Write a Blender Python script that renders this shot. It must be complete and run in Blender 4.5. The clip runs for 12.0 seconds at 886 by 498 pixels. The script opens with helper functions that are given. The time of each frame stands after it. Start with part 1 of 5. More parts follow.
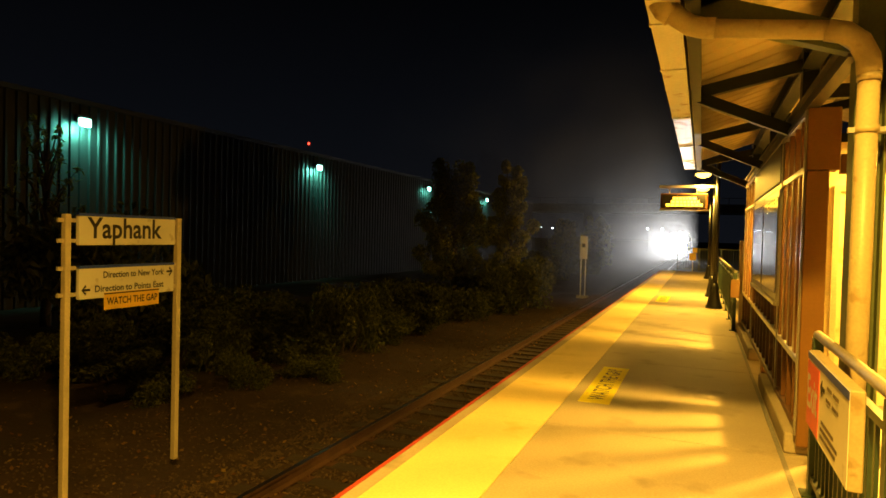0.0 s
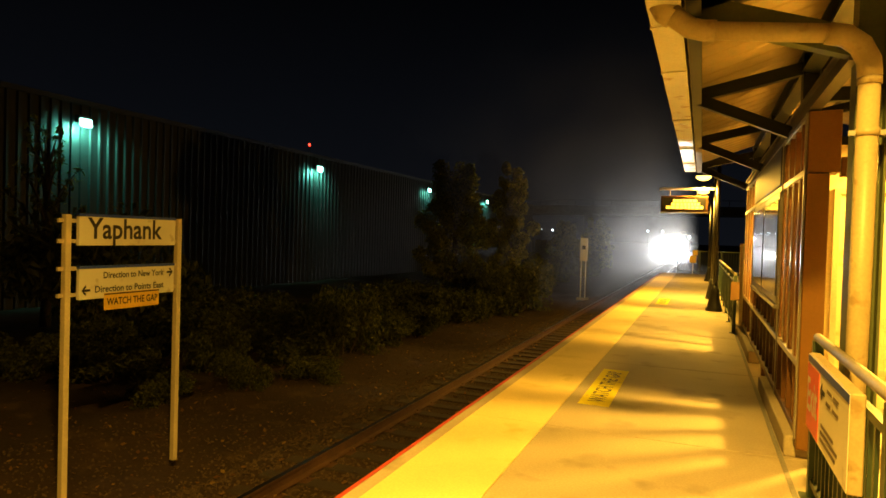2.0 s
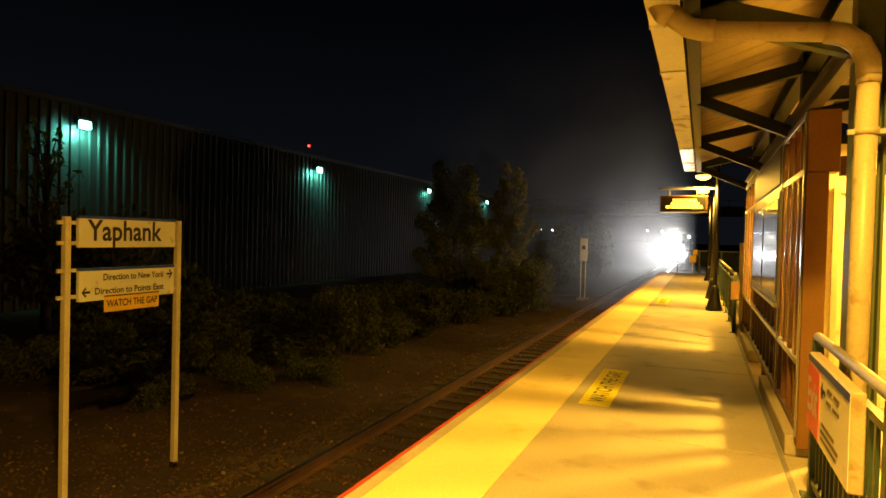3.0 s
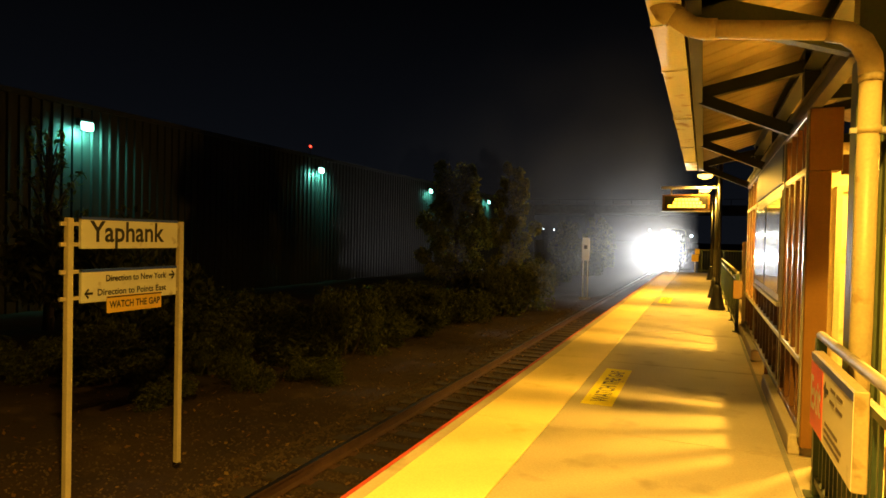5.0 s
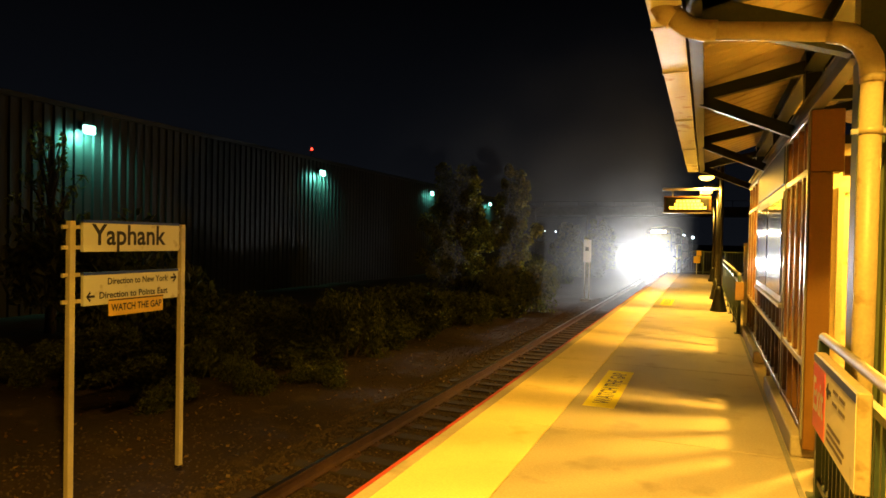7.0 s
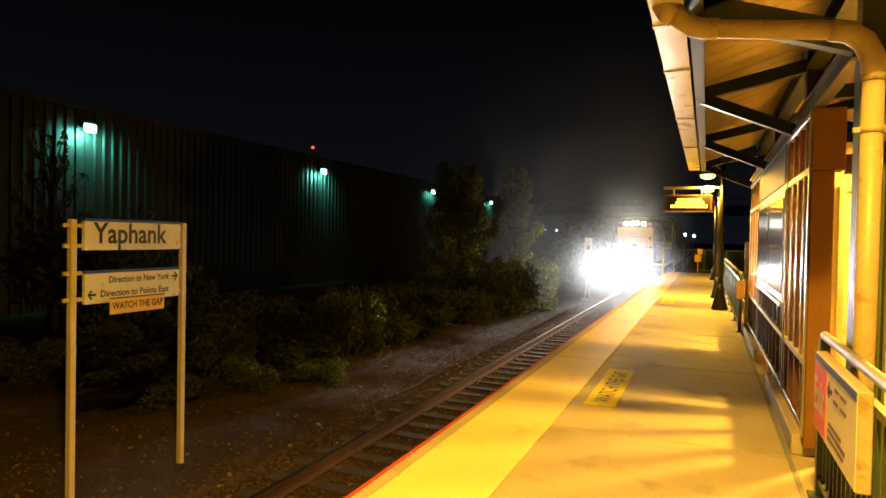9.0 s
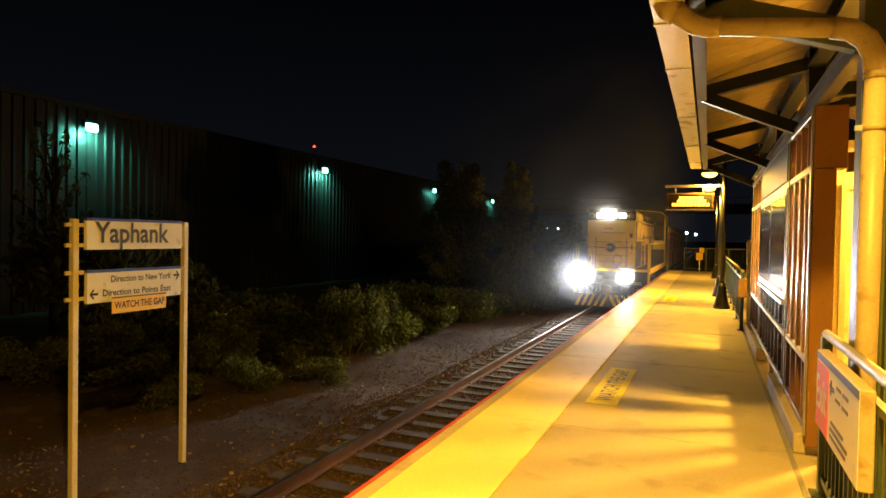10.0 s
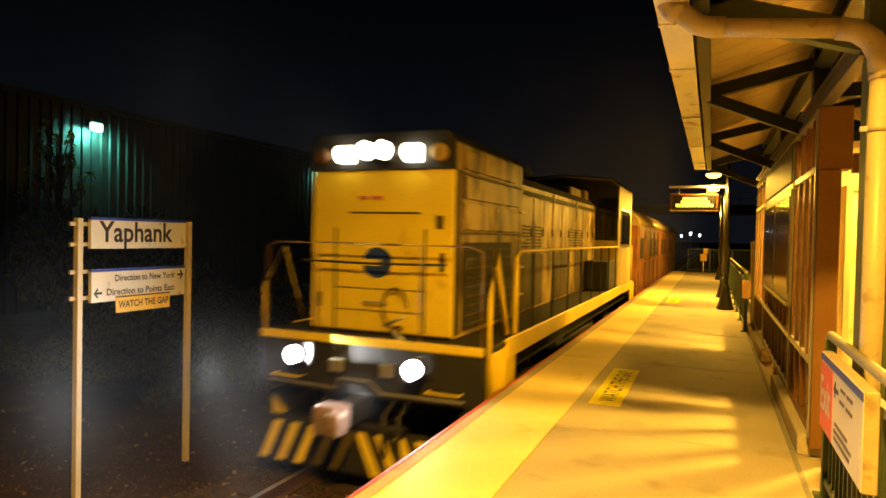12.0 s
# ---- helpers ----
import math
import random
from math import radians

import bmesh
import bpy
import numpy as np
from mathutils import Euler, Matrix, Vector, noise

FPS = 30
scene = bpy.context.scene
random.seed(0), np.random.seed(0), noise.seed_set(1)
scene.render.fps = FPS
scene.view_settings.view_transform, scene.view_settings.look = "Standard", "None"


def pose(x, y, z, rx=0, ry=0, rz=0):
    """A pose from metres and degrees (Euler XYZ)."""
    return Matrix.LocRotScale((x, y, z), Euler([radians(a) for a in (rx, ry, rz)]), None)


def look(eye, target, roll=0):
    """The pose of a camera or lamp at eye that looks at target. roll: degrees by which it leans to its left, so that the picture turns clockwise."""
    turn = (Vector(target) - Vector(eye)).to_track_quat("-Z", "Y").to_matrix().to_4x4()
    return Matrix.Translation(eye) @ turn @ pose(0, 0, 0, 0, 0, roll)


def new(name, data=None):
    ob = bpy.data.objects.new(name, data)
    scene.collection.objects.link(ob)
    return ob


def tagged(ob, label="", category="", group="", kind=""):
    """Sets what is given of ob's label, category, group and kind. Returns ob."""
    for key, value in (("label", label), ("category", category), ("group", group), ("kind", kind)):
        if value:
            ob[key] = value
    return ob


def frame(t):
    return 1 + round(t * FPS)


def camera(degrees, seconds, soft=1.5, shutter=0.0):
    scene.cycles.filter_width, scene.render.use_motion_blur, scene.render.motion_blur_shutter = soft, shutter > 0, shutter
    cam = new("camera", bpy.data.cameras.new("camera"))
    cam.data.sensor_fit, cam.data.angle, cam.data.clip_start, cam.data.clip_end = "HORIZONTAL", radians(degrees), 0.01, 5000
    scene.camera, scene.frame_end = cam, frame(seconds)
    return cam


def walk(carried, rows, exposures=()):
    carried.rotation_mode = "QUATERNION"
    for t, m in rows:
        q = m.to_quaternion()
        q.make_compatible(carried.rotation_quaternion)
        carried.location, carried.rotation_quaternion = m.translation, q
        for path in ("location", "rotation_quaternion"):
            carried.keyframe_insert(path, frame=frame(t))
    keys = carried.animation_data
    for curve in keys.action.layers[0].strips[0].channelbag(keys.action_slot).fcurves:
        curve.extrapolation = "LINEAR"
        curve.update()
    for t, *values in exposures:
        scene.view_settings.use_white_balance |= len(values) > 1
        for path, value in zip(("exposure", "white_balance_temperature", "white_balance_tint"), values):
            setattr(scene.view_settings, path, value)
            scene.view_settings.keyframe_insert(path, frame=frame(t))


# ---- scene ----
cam = camera(70.0, 12.0, soft=1.6, shutter=0.5)
EYE = (0.0, 0.0, 1.65)
CAMERA_TURNS = [(0.0, 88.692, -1.520, 22.253), (0.5, 88.758, -1.587, 22.292), (1.0, 88.756, -1.567, 22.252),
                (1.5, 88.783, -1.801, 22.276), (2.0, 88.836, -1.714, 22.274), (2.5, 88.869, -1.638, 22.249),
                (3.0, 88.888, -1.481, 22.257), (5.0, 88.885, -1.287, 22.428), (5.5, 88.945, -1.512, 22.483),
                (6.0, 89.029, -1.477, 22.530), (6.5, 89.075, -1.366, 22.540), (7.0, 89.084, -1.146, 22.550),
                (9.0, 88.945, -1.160, 22.642), (9.5, 88.909, -1.057, 22.677), (10.0, 88.834, -1.062, 22.774),
                (10.5, 88.783, -1.136, 22.867), (11.0, 88.780, -1.240, 22.958), (11.5, 88.822, -1.247, 23.028),
                (12.0, 88.844, -1.222, 23.071)]
walk(cam, [(t, pose(*EYE, rx, ry, rz)) for t, rx, ry, rz in CAMERA_TURNS], exposures=((0.0, 0.0), (12.0, 0.0)))

# ---- light: night sky, sodium platform lamps, mercury wall packs ----
SODIUM = (1.0, 0.535, 0.057)
world = bpy.data.worlds.new("night")
scene.world = world
world.use_nodes = True
wn, wl = world.node_tree.nodes, world.node_tree.links
coord = wn.new("ShaderNodeTexCoord")
split = wn.new("ShaderNodeSeparateXYZ")
ramp = wn.new("ShaderNodeValToRGB")
wl.new(coord.outputs["Generated"], split.inputs[0])
wl.new(split.outputs["Z"], ramp.inputs[0])
ramp.color_ramp.elements[0].position, ramp.color_ramp.elements[0].color = 0.0, (0.0042, 0.0050, 0.0072, 1)
ramp.color_ramp.elements[1].position, ramp.color_ramp.elements[1].color = 0.40, (0.0004, 0.0004, 0.0005, 1)
wl.new(ramp.outputs[0], wn["Background"].inputs[0])
wn["Background"].inputs[1].default_value = 1.0


def lamp(name, kind, energy, color, at, target=None, size=0.2, spot=None):
    data = bpy.data.lights.new(name, kind)
    data.energy, data.color = energy, color
    if kind == "AREA":
        data.shape, data.size = "DISK", size
    else:
        data.shadow_soft_size = size
    if spot:
        data.spot_size, data.spot_blend = radians(spot), 0.6
    ob = new(name, data)
    ob.matrix_basis = look(at, target) if target else pose(*at)
    return ob


# platform lamp heads, three ahead on their poles and one on the tall pole beside the near railing
for x, y, z in ((-0.02, 17.0, 3.12), (-0.02, 20.6, 3.04)):
    lamp("platform_lamp_light", "AREA", 480, SODIUM, (x, y, z), (x, y, 0), 0.26)
lamp("platform_lamp_light", "POINT", 850, SODIUM, (-0.02, 30.4, 3.06), None, 0.12)
lamp("platform_lamp_light", "AREA", 1520, SODIUM, (0.0, 0.2, 5.28), (0.0, 0.2, 0), 0.30)
# two lamps under the canopy, inside the shelter: their light falls through the panes onto the platform
for x, y, e in ((2.0, 7.02, 450), (2.05, 10.6, 540)):
    lamp("canopy_lamp_light", "AREA", e, SODIUM, (x, y, 2.60), (x, y, 0), 0.26)
# wall packs on the warehouse
for y, e in ((17.0, 800), (32.8, 550), (49.5, 250), (65.2, 230)):
    lamp("wall_pack_light", "SPOT", e, (0.18, 1.0, 0.72), (-21.52, y, 5.36), (-22.15, y, 5.1), 0.12, 158)


# ---- materials ----
def mat(name, color, rough=0.6, metal=0.0, vary=0.25, scale=3.0, fine=40.0, bump=0.15, dirt=None, dirt_amount=0.0, per_object=0.0, spec=0.5, run=1.0):
    m = bpy.data.materials.new(name)
    m.use_nodes = True
    n, l = m.node_tree.nodes, m.node_tree.links
    b = n["Principled BSDF"]
    b.inputs["Roughness"].default_value, b.inputs["Metallic"].default_value = rough, metal
    b.inputs["Specular IOR Level"].default_value = spec
    tc = n.new("ShaderNodeTexCoord")
    big, small = n.new("ShaderNodeTexNoise"), n.new("ShaderNodeTexNoise")
    big.inputs["Scale"].default_value, small.inputs["Scale"].default_value = scale, fine
    big.inputs["Detail"].default_value, small.inputs["Detail"].default_value = 4, 5
    for x in (big, small):
        l.new(tc.outputs["Object"], x.inputs["Vector"])
    mixn = n.new("ShaderNodeMath")
    mixn.operation = "ADD"
    l.new(big.outputs[0], mixn.inputs[0])
    l.new(small.outputs[0], mixn.inputs[1])
    last = mixn
    if per_object:
        info, mul = n.new("ShaderNodeObjectInfo"), n.new("ShaderNodeMath")
        mul.operation = "MULTIPLY_ADD"
        mul.inputs[1].default_value = per_object
        l.new(info.outputs["Random"], mul.inputs[0])
        l.new(mixn.outputs[0], mul.inputs[2])
        last = mul
    rng = n.new("ShaderNodeMapRange")
    rng.inputs["From Min"].default_value, rng.inputs["From Max"].default_value = 0.6, 1.4 + per_object
    rng.inputs["To Min"].default_value, rng.inputs["To Max"].default_value = 1 - vary, 1 + vary
    l.new(last.outputs[0], rng.inputs[0])
    mulc = n.new("ShaderNodeVectorMath")
    mulc.operation = "SCALE"
    mulc.inputs[0].default_value = color
    l.new(rng.outputs[0], mulc.inputs["Scale"])
    out = mulc.outputs[0]
    if dirt:
        patch, step, mx = n.new("ShaderNodeTexNoise"), n.new("ShaderNodeMapRange"), n.new("ShaderNodeMix")
        patch.inputs["Scale"].default_value, patch.inputs["Detail"].default_value = scale * 2.3, 8
        streak = n.new("ShaderNodeMapping")
        streak.inputs["Scale"].default_value = (1, 1, run)
        l.new(tc.outputs["Object"], streak.inputs["Vector"])
        l.new(streak.outputs[0], patch.inputs["Vector"])
        step.inputs["From Min"].default_value, step.inputs["From Max"].default_value = 0.62 - dirt_amount * 0.4, 0.72 - dirt_amount * 0.3
        l.new(patch.outputs[0], step.inputs[0])
        mx.data_type = "RGBA"
        l.new(step.outputs[0], mx.inputs["Factor"])
        l.new(out, mx.inputs["A"])
        mx.inputs["B"].default_value = (*dirt, 1)
        out = mx.outputs["Result"]
    l.new(out, b.inputs["Base Color"])
    if bump:
        bp = n.new("ShaderNodeBump")
        bp.inputs["Strength"].default_value, bp.inputs["Distance"].default_value = bump, 0.01
        l.new(small.outputs[0], bp.inputs["Height"])
        l.new(bp.outputs[0], b.inputs["Normal"])
    return m


def glow(name, color, strength):
    m = bpy.data.materials.new(name)
    m.use_nodes = True
    b = m.node_tree.nodes["Principled BSDF"]
    b.inputs["Base Color"].default_value = (0.8, 0.8, 0.8, 1)
    b.inputs["Emission Color"].default_value = (*color, 1)
    b.inputs["Emission Strength"].default_value = strength
    return m


def glass(name, tint=(0.9, 0.95, 0.95), rough=0.02):
    m = bpy.data.materials.new(name)
    m.use_nodes = True
    b = m.node_tree.nodes["Principled BSDF"]
    b.inputs["Base Color"].default_value = (*tint, 1)
    b.inputs["Roughness"].default_value = rough
    b.inputs["Transmission Weight"].default_value = 1.0
    b.inputs["IOR"].default_value = 1.45
    return m


def leaf_mat(name, a, b2):
    m = bpy.data.materials.new(name)
    m.use_nodes = True
    n, l = m.node_tree.nodes, m.node_tree.links
    b = n["Principled BSDF"]
    geo, rp = n.new("ShaderNodeNewGeometry"), n.new("ShaderNodeValToRGB")
    l.new(geo.outputs["Random Per Island"], rp.inputs[0])
    rp.color_ramp.elements[0].color, rp.color_ramp.elements[1].color = (*a, 1), (*b2, 1)
    l.new(rp.outputs[0], b.inputs["Base Color"])
    b.inputs["Roughness"].default_value = 0.55
    tr, mx = n.new("ShaderNodeBsdfTranslucent"), n.new("ShaderNodeMixShader")
    l.new(rp.outputs[0], tr.inputs[0])
    mx.inputs[0].default_value = 0.5
    l.new(b.outputs[0], mx.inputs[1])
    l.new(tr.outputs[0], mx.inputs[2])
    l.new(mx.outputs[0], n["Material Output"].inputs["Surface"])
    return m


CONCRETE = mat("concrete", (0.42, 0.36, 0.265), 0.75, 0, 0.22, 0.9, 60, 0.12, (0.32, 0.275, 0.20), 0.10, per_object=0.15, spec=0.15)
CONCRETE_DARK = mat("concrete_dark", (0.22, 0.21, 0.19), 0.85, 0, 0.3, 1.2, 40, 0.3)
TACTILE = mat("yellow_paint", (0.78, 0.63, 0.27), 0.6, 0, 0.14, 1.1, 70, 0.1, (0.68, 0.54, 0.18), 0.06, spec=0.12)
STENCIL = mat("stencil_yellow", (0.80, 0.70, 0.02), 0.8, 0, 0.12, 3, 50, 0.05, (0.55, 0.44, 0.08), 0.06, spec=0.1)
STENCIL_BLACK = mat("stencil_black", (0.10, 0.085, 0.03), 0.7, 0, 0.3, 6, 60, 0.05, (0.5, 0.40, 0.05), 0.30)
EDGE_RED = mat("edge_red", (0.42, 0.06, 0.035), 0.6, 0, 0.3, 2.5, 50, 0.2, (0.3, 0.06, 0.04), 0.1)
RAIL_SIDE = mat("rail_rust", (0.085, 0.04, 0.02), 0.75, 0.3, 0.35, 6, 60, 0.3)
RAIL_TOP = mat("rail_polished", (0.55, 0.50, 0.45), 0.28, 1.0, 0.12, 8, 90, 0.04)
TIE = mat("tie_wood", (0.04, 0.026, 0.016), 0.9, 0, 0.5, 3, 45, 0.6, per_object=0.5)
GROUND = mat("ground_soil", (0.034, 0.016, 0.0068), 0.95, 0, 0.55, 0.8, 22, 1.0, (0.065, 0.036, 0.015), 0.12)
STONE = mat("ballast_stone", (0.075, 0.046, 0.027), 0.85, 0, 0.5, 3, 30, 0.5)
GALV = mat("galvanised_steel", (0.50, 0.49, 0.47), 0.42, 0.7, 0.18, 4, 70, 0.08)
RAIL_WORN = mat("worn_handrail", (0.30, 0.27, 0.20), 0.6, 0.2, 0.2, 6, 60, 0.1)
SIGN_BROWN = mat("brown_plate", (0.20, 0.11, 0.04), 0.28, 0, 0.15, 6, 60, 0.03)
TEXT_BROWN = mat("faded_text", (0.12, 0.09, 0.05), 0.6, 0, 0.2, 6, 60, 0.02)
GUTTER = mat("gutter_white", (0.62, 0.59, 0.53), 0.24, 0.0, 0.12, 2.0, 50, 0.1, (0.30, 0.17, 0.09), 0.10)
GREEN = mat("green_paint", (0.028, 0.05, 0.032), 0.4, 0, 0.2, 3, 60, 0.08)
GREEN_LIGHT = mat("light_green_paint", (0.085, 0.105, 0.045), 0.5, 0, 0.2, 3, 60, 0.1)
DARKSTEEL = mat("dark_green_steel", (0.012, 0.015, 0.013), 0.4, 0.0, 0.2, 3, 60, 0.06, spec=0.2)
# brown of the shelter infill, made darker to hold the shade behind the bars
PANEL_SHADED = mat("shaded_brown_infill", (0.055, 0.025, 0.009), 0.5, 0, 0.2, 2.5, 60, 0.05)
BLACK = mat("black_iron", (0.02, 0.02, 0.02), 0.4, 0.2, 0.25, 5, 60, 0.1)
SOFFIT = mat("soffit_deck", (0.36, 0.28, 0.15), 0.6, 0, 0.12, 0.8, 40, 0.05, (0.3, 0.23, 0.13), 0.04)
PVC = mat("cream_pvc", (0.42, 0.34, 0.20), 0.45, 0, 0.14, 5, 60, 0.12, (0.30, 0.22, 0.11), 0.05)
TAN = mat("tan_paint", (0.15, 0.066, 0.018), 0.42, 0, 0.14, 2.5, 60, 0.05, (0.30, 0.15, 0.06), 0.03)
TRIM_PALE = mat("pale_aluminium", (0.40, 0.37, 0.33), 0.30, 0.6, 0.12, 4, 60, 0.05)
CREAM = mat("cream_panel", (0.72, 0.60, 0.38), 0.55, 0, 0.12, 2, 50, 0.06, (0.5, 0.38, 0.2), 0.05)
SIGN_WHITE = mat("sign_white", (0.72, 0.69, 0.61), 0.35, 0, 0.06, 3, 70, 0.02, (0.5, 0.45, 0.36), 0.02)
BRIGHT_WHITE = mat("reflective_white", (0.85, 0.85, 0.82), 0.3, 0, 0.05, 3, 70, 0.02)
SIGN_BLUE = mat("sign_blue", (0.03, 0.06, 0.42), 0.35, 0, 0.1, 4, 70, 0.02)
SIGN_RED = mat("sign_red", (0.75, 0.10, 0.06), 0.4, 0, 0.15, 5, 60, 0.03)
SIGN_BLACK = mat("sign_black", (0.015, 0.013, 0.012), 0.5, 0, 0.2, 8, 60, 0.02)
SIGN_YELLOW = mat("sign_yellow", (0.80, 0.50, 0.05), 0.4, 0, 0.1, 4, 60, 0.02)
POST_TIMBER = mat("post_paint", (0.58, 0.49, 0.33), 0.5, 0.0, 0.15, 4, 50, 0.1)
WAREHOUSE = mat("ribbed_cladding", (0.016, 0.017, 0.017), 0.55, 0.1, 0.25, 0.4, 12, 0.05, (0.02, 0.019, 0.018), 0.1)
LOCO_YELLOW = mat("loco_yellow", (0.82, 0.62, 0.03), 0.42, 0, 0.16, 1.2, 40, 0.06, (0.66, 0.47, 0.03), 0.02)
LOCO_SIDE = mat("loco_grimy_yellow", (0.48, 0.34, 0.09), 0.5, 0, 0.36, 1.3, 14, 0.1, (0.10, 0.05, 0.018), 0.40, run=0.35, per_object=0.6)
LOCO_BLACK = mat("loco_black", (0.018, 0.017, 0.016), 0.7, 0.0, 0.3, 3, 45, 0.1)
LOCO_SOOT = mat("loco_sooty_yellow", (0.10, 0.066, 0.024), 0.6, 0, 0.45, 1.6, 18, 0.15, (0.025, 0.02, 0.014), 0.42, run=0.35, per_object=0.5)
COUPLER = mat("coupler_bare_iron", (0.30, 0.20, 0.17), 0.5, 0.3, 0.3, 5, 50, 0.15, (0.12, 0.06, 0.04), 0.2)
CAB_PALE = mat("cab_pale_yellow", (0.62, 0.52, 0.20), 0.5, 0, 0.2, 1.5, 40, 0.06, (0.3, 0.2, 0.07), 0.1, run=0.4)
LOCO_BLUE = mat("loco_blue", (0.02, 0.05, 0.30), 0.45, 0, 0.15, 5, 50, 0.05)
LOCO_PINK = mat("faded_red", (0.55, 0.13, 0.08), 0.5, 0, 0.2, 5, 50, 0.05)
COACH_ORANGE = mat("coach_rust", (0.30, 0.115, 0.03), 0.5, 0.1, 0.3, 1.4, 40, 0.06, (0.12, 0.055, 0.022), 0.26, run=0.3)
COACH_ROOF = mat("coach_roof", (0.48, 0.34, 0.16), 0.4, 0.3, 0.2, 1.5, 40, 0.06, (0.2, 0.13, 0.07), 0.08)
BARK = mat("bark", (0.10, 0.075, 0.05), 0.95, 0, 0.4, 4, 30, 0.8)
LEAF = leaf_mat("leaf_green", (0.020, 0.034, 0.006), (0.18, 0.18, 0.032))
LEAF_TREE = leaf_mat("tree_leaf", (0.05, 0.07, 0.007), (0.42, 0.40, 0.06))
BROWN = mat("brown_paint", (0.18, 0.082, 0.013), 0.45, 0, 0.12, 2.5, 60, 0.05)
LEAF_DRY = leaf_mat("leaf_fallen", (0.16, 0.07, 0.02), (0.34, 0.22, 0.06))
GLASS = glass("pane_glass")
CAB_GLASS = mat("cab_window", (0.012, 0.013, 0.014), 0.06, 0, 0.1, 2, 30, 0.0)
HEADER = mat("frosted_panel", (0.07, 0.063, 0.055), 0.45, 0, 0.15, 2, 30, 0.03)
POSTER_GLASS = mat("glazed_case", (0.20, 0.19, 0.17), 0.09, 0.0, 0.25, 1.5, 20, 0.02, (0.30, 0.27, 0.20), 0.1, spec=0.8)
HEAD_GLOW = glow("headlamp_core", (1.0, 0.97, 0.90), 115000.0)
SIDE_GLOW = glow("second_headlamp_core", (1.0, 0.97, 0.90), 25000.0)
BEAM_GLOW = glow("headlamp_filament", (1.0, 0.97, 0.90), 1.2e6)
RING_GLOW = glow("headlamp_lens", (1.0, 0.97, 0.90), 800.0)
BOARD_GLOW = glow("number_board_glow", (1.0, 0.86, 0.60), 14.0)
TOPLAMP_GLOW = glow("top_headlamp_glow", (1.0, 0.90, 0.68), 4500.0)
TOPBEAM_GLOW = glow("top_headlamp_filament", (1.0, 0.90, 0.68), 4.0e4)
TOPRING_GLOW = glow("top_headlamp_lens", (1.0, 0.88, 0.62), 25.0)
LAMP_GLOW = glow("sodium_glow", (1.0, 0.62, 0.10), 7.0)
TEAL_GLOW = glow("mercury_glow", (0.36, 1.0, 0.78), 6.0)
RED_GLOW = glow("red_glow", (1.0, 0.04, 0.02), 8.0)
AMBER_GLOW = glow("amber_led", (1.0, 0.50, 0.03), 5.0)
FAR_GLOW = glow("far_lamp_glow", (0.75, 0.9, 1.0), 12.0)


# ---- mesh helpers ----
def box(bm, x0, x1, y0, y1, z0, z1):
    v = [bm.verts.new((x, y, z)) for z in (z0, z1) for y in (y0, y1) for x in (x0, x1)]
    for f in ((0, 2, 3, 1), (4, 5, 7, 6), (0, 1, 5, 4), (2, 6, 7, 3), (0, 4, 6, 2), (1, 3, 7, 5)):
        bm.faces.new([v[i] for i in f])


def boxes(*specs):
    bm = bmesh.new()
    for s in specs:
        box(bm, *s)
    return bm


def soft_box(x0, x1, y0, y1, z0, z1, r=0.01, seg=2):
    bm = boxes((x0, x1, y0, y1, z0, z1))
    bmesh.ops.bevel(bm, geom=bm.edges[:], offset=r, segments=seg, affect="EDGES", profile=0.5)
    return bm


def prism(bm, pts, axis, a, b):
    """A polygon in the plane across the axis, drawn out from a to b."""
    def place(p, q):
        return {"x": (q, p[0], p[1]), "y": (p[0], q, p[1]), "z": (p[0], p[1], q)}[axis]
    lo, hi = [bm.verts.new(place(p, a)) for p in pts], [bm.verts.new(place(p, b)) for p in pts]
    n = len(pts)
    for i in range(n):
        bm.faces.new((lo[i], lo[(i + 1) % n], hi[(i + 1) % n], hi[i]))
    bm.faces.new(lo[::-1])
    bm.faces.new(hi)
    bmesh.ops.recalc_face_normals(bm, faces=bm.faces[:])


def tube(bm, pts, radii, n=12):
    """A round bar along the points, closed at both ends."""
    pts = [Vector(p) for p in pts]
    if not isinstance(radii, (list, tuple)):
        radii = [radii] * len(pts)
    rings, side = [], None
    for i, p in enumerate(pts):
        d = (pts[min(i + 1, len(pts) - 1)] - pts[max(i - 1, 0)]).normalized()
        if side is None:
            side = d.cross(Vector((0.13, 0.27, 0.95) if abs(d.z) < 0.9 else (1, 0.1, 0))).normalized()
        side = (side - d * side.dot(d)).normalized()
        up = d.cross(side)
        rings.append([bm.verts.new(p + (side * math.cos(a) + up * math.sin(a)) * radii[i])
                      for a in (2 * math.pi * k / n for k in range(n))])
    for r0, r1 in zip(rings, rings[1:]):
        for k in range(n):
            f = bm.faces.new((r0[k], r0[(k + 1) % n], r1[(k + 1) % n], r1[k]))
            f.smooth = n > 6
    bm.faces.new(rings[0][::-1])
    bm.faces.new(rings[-1])
    return bm


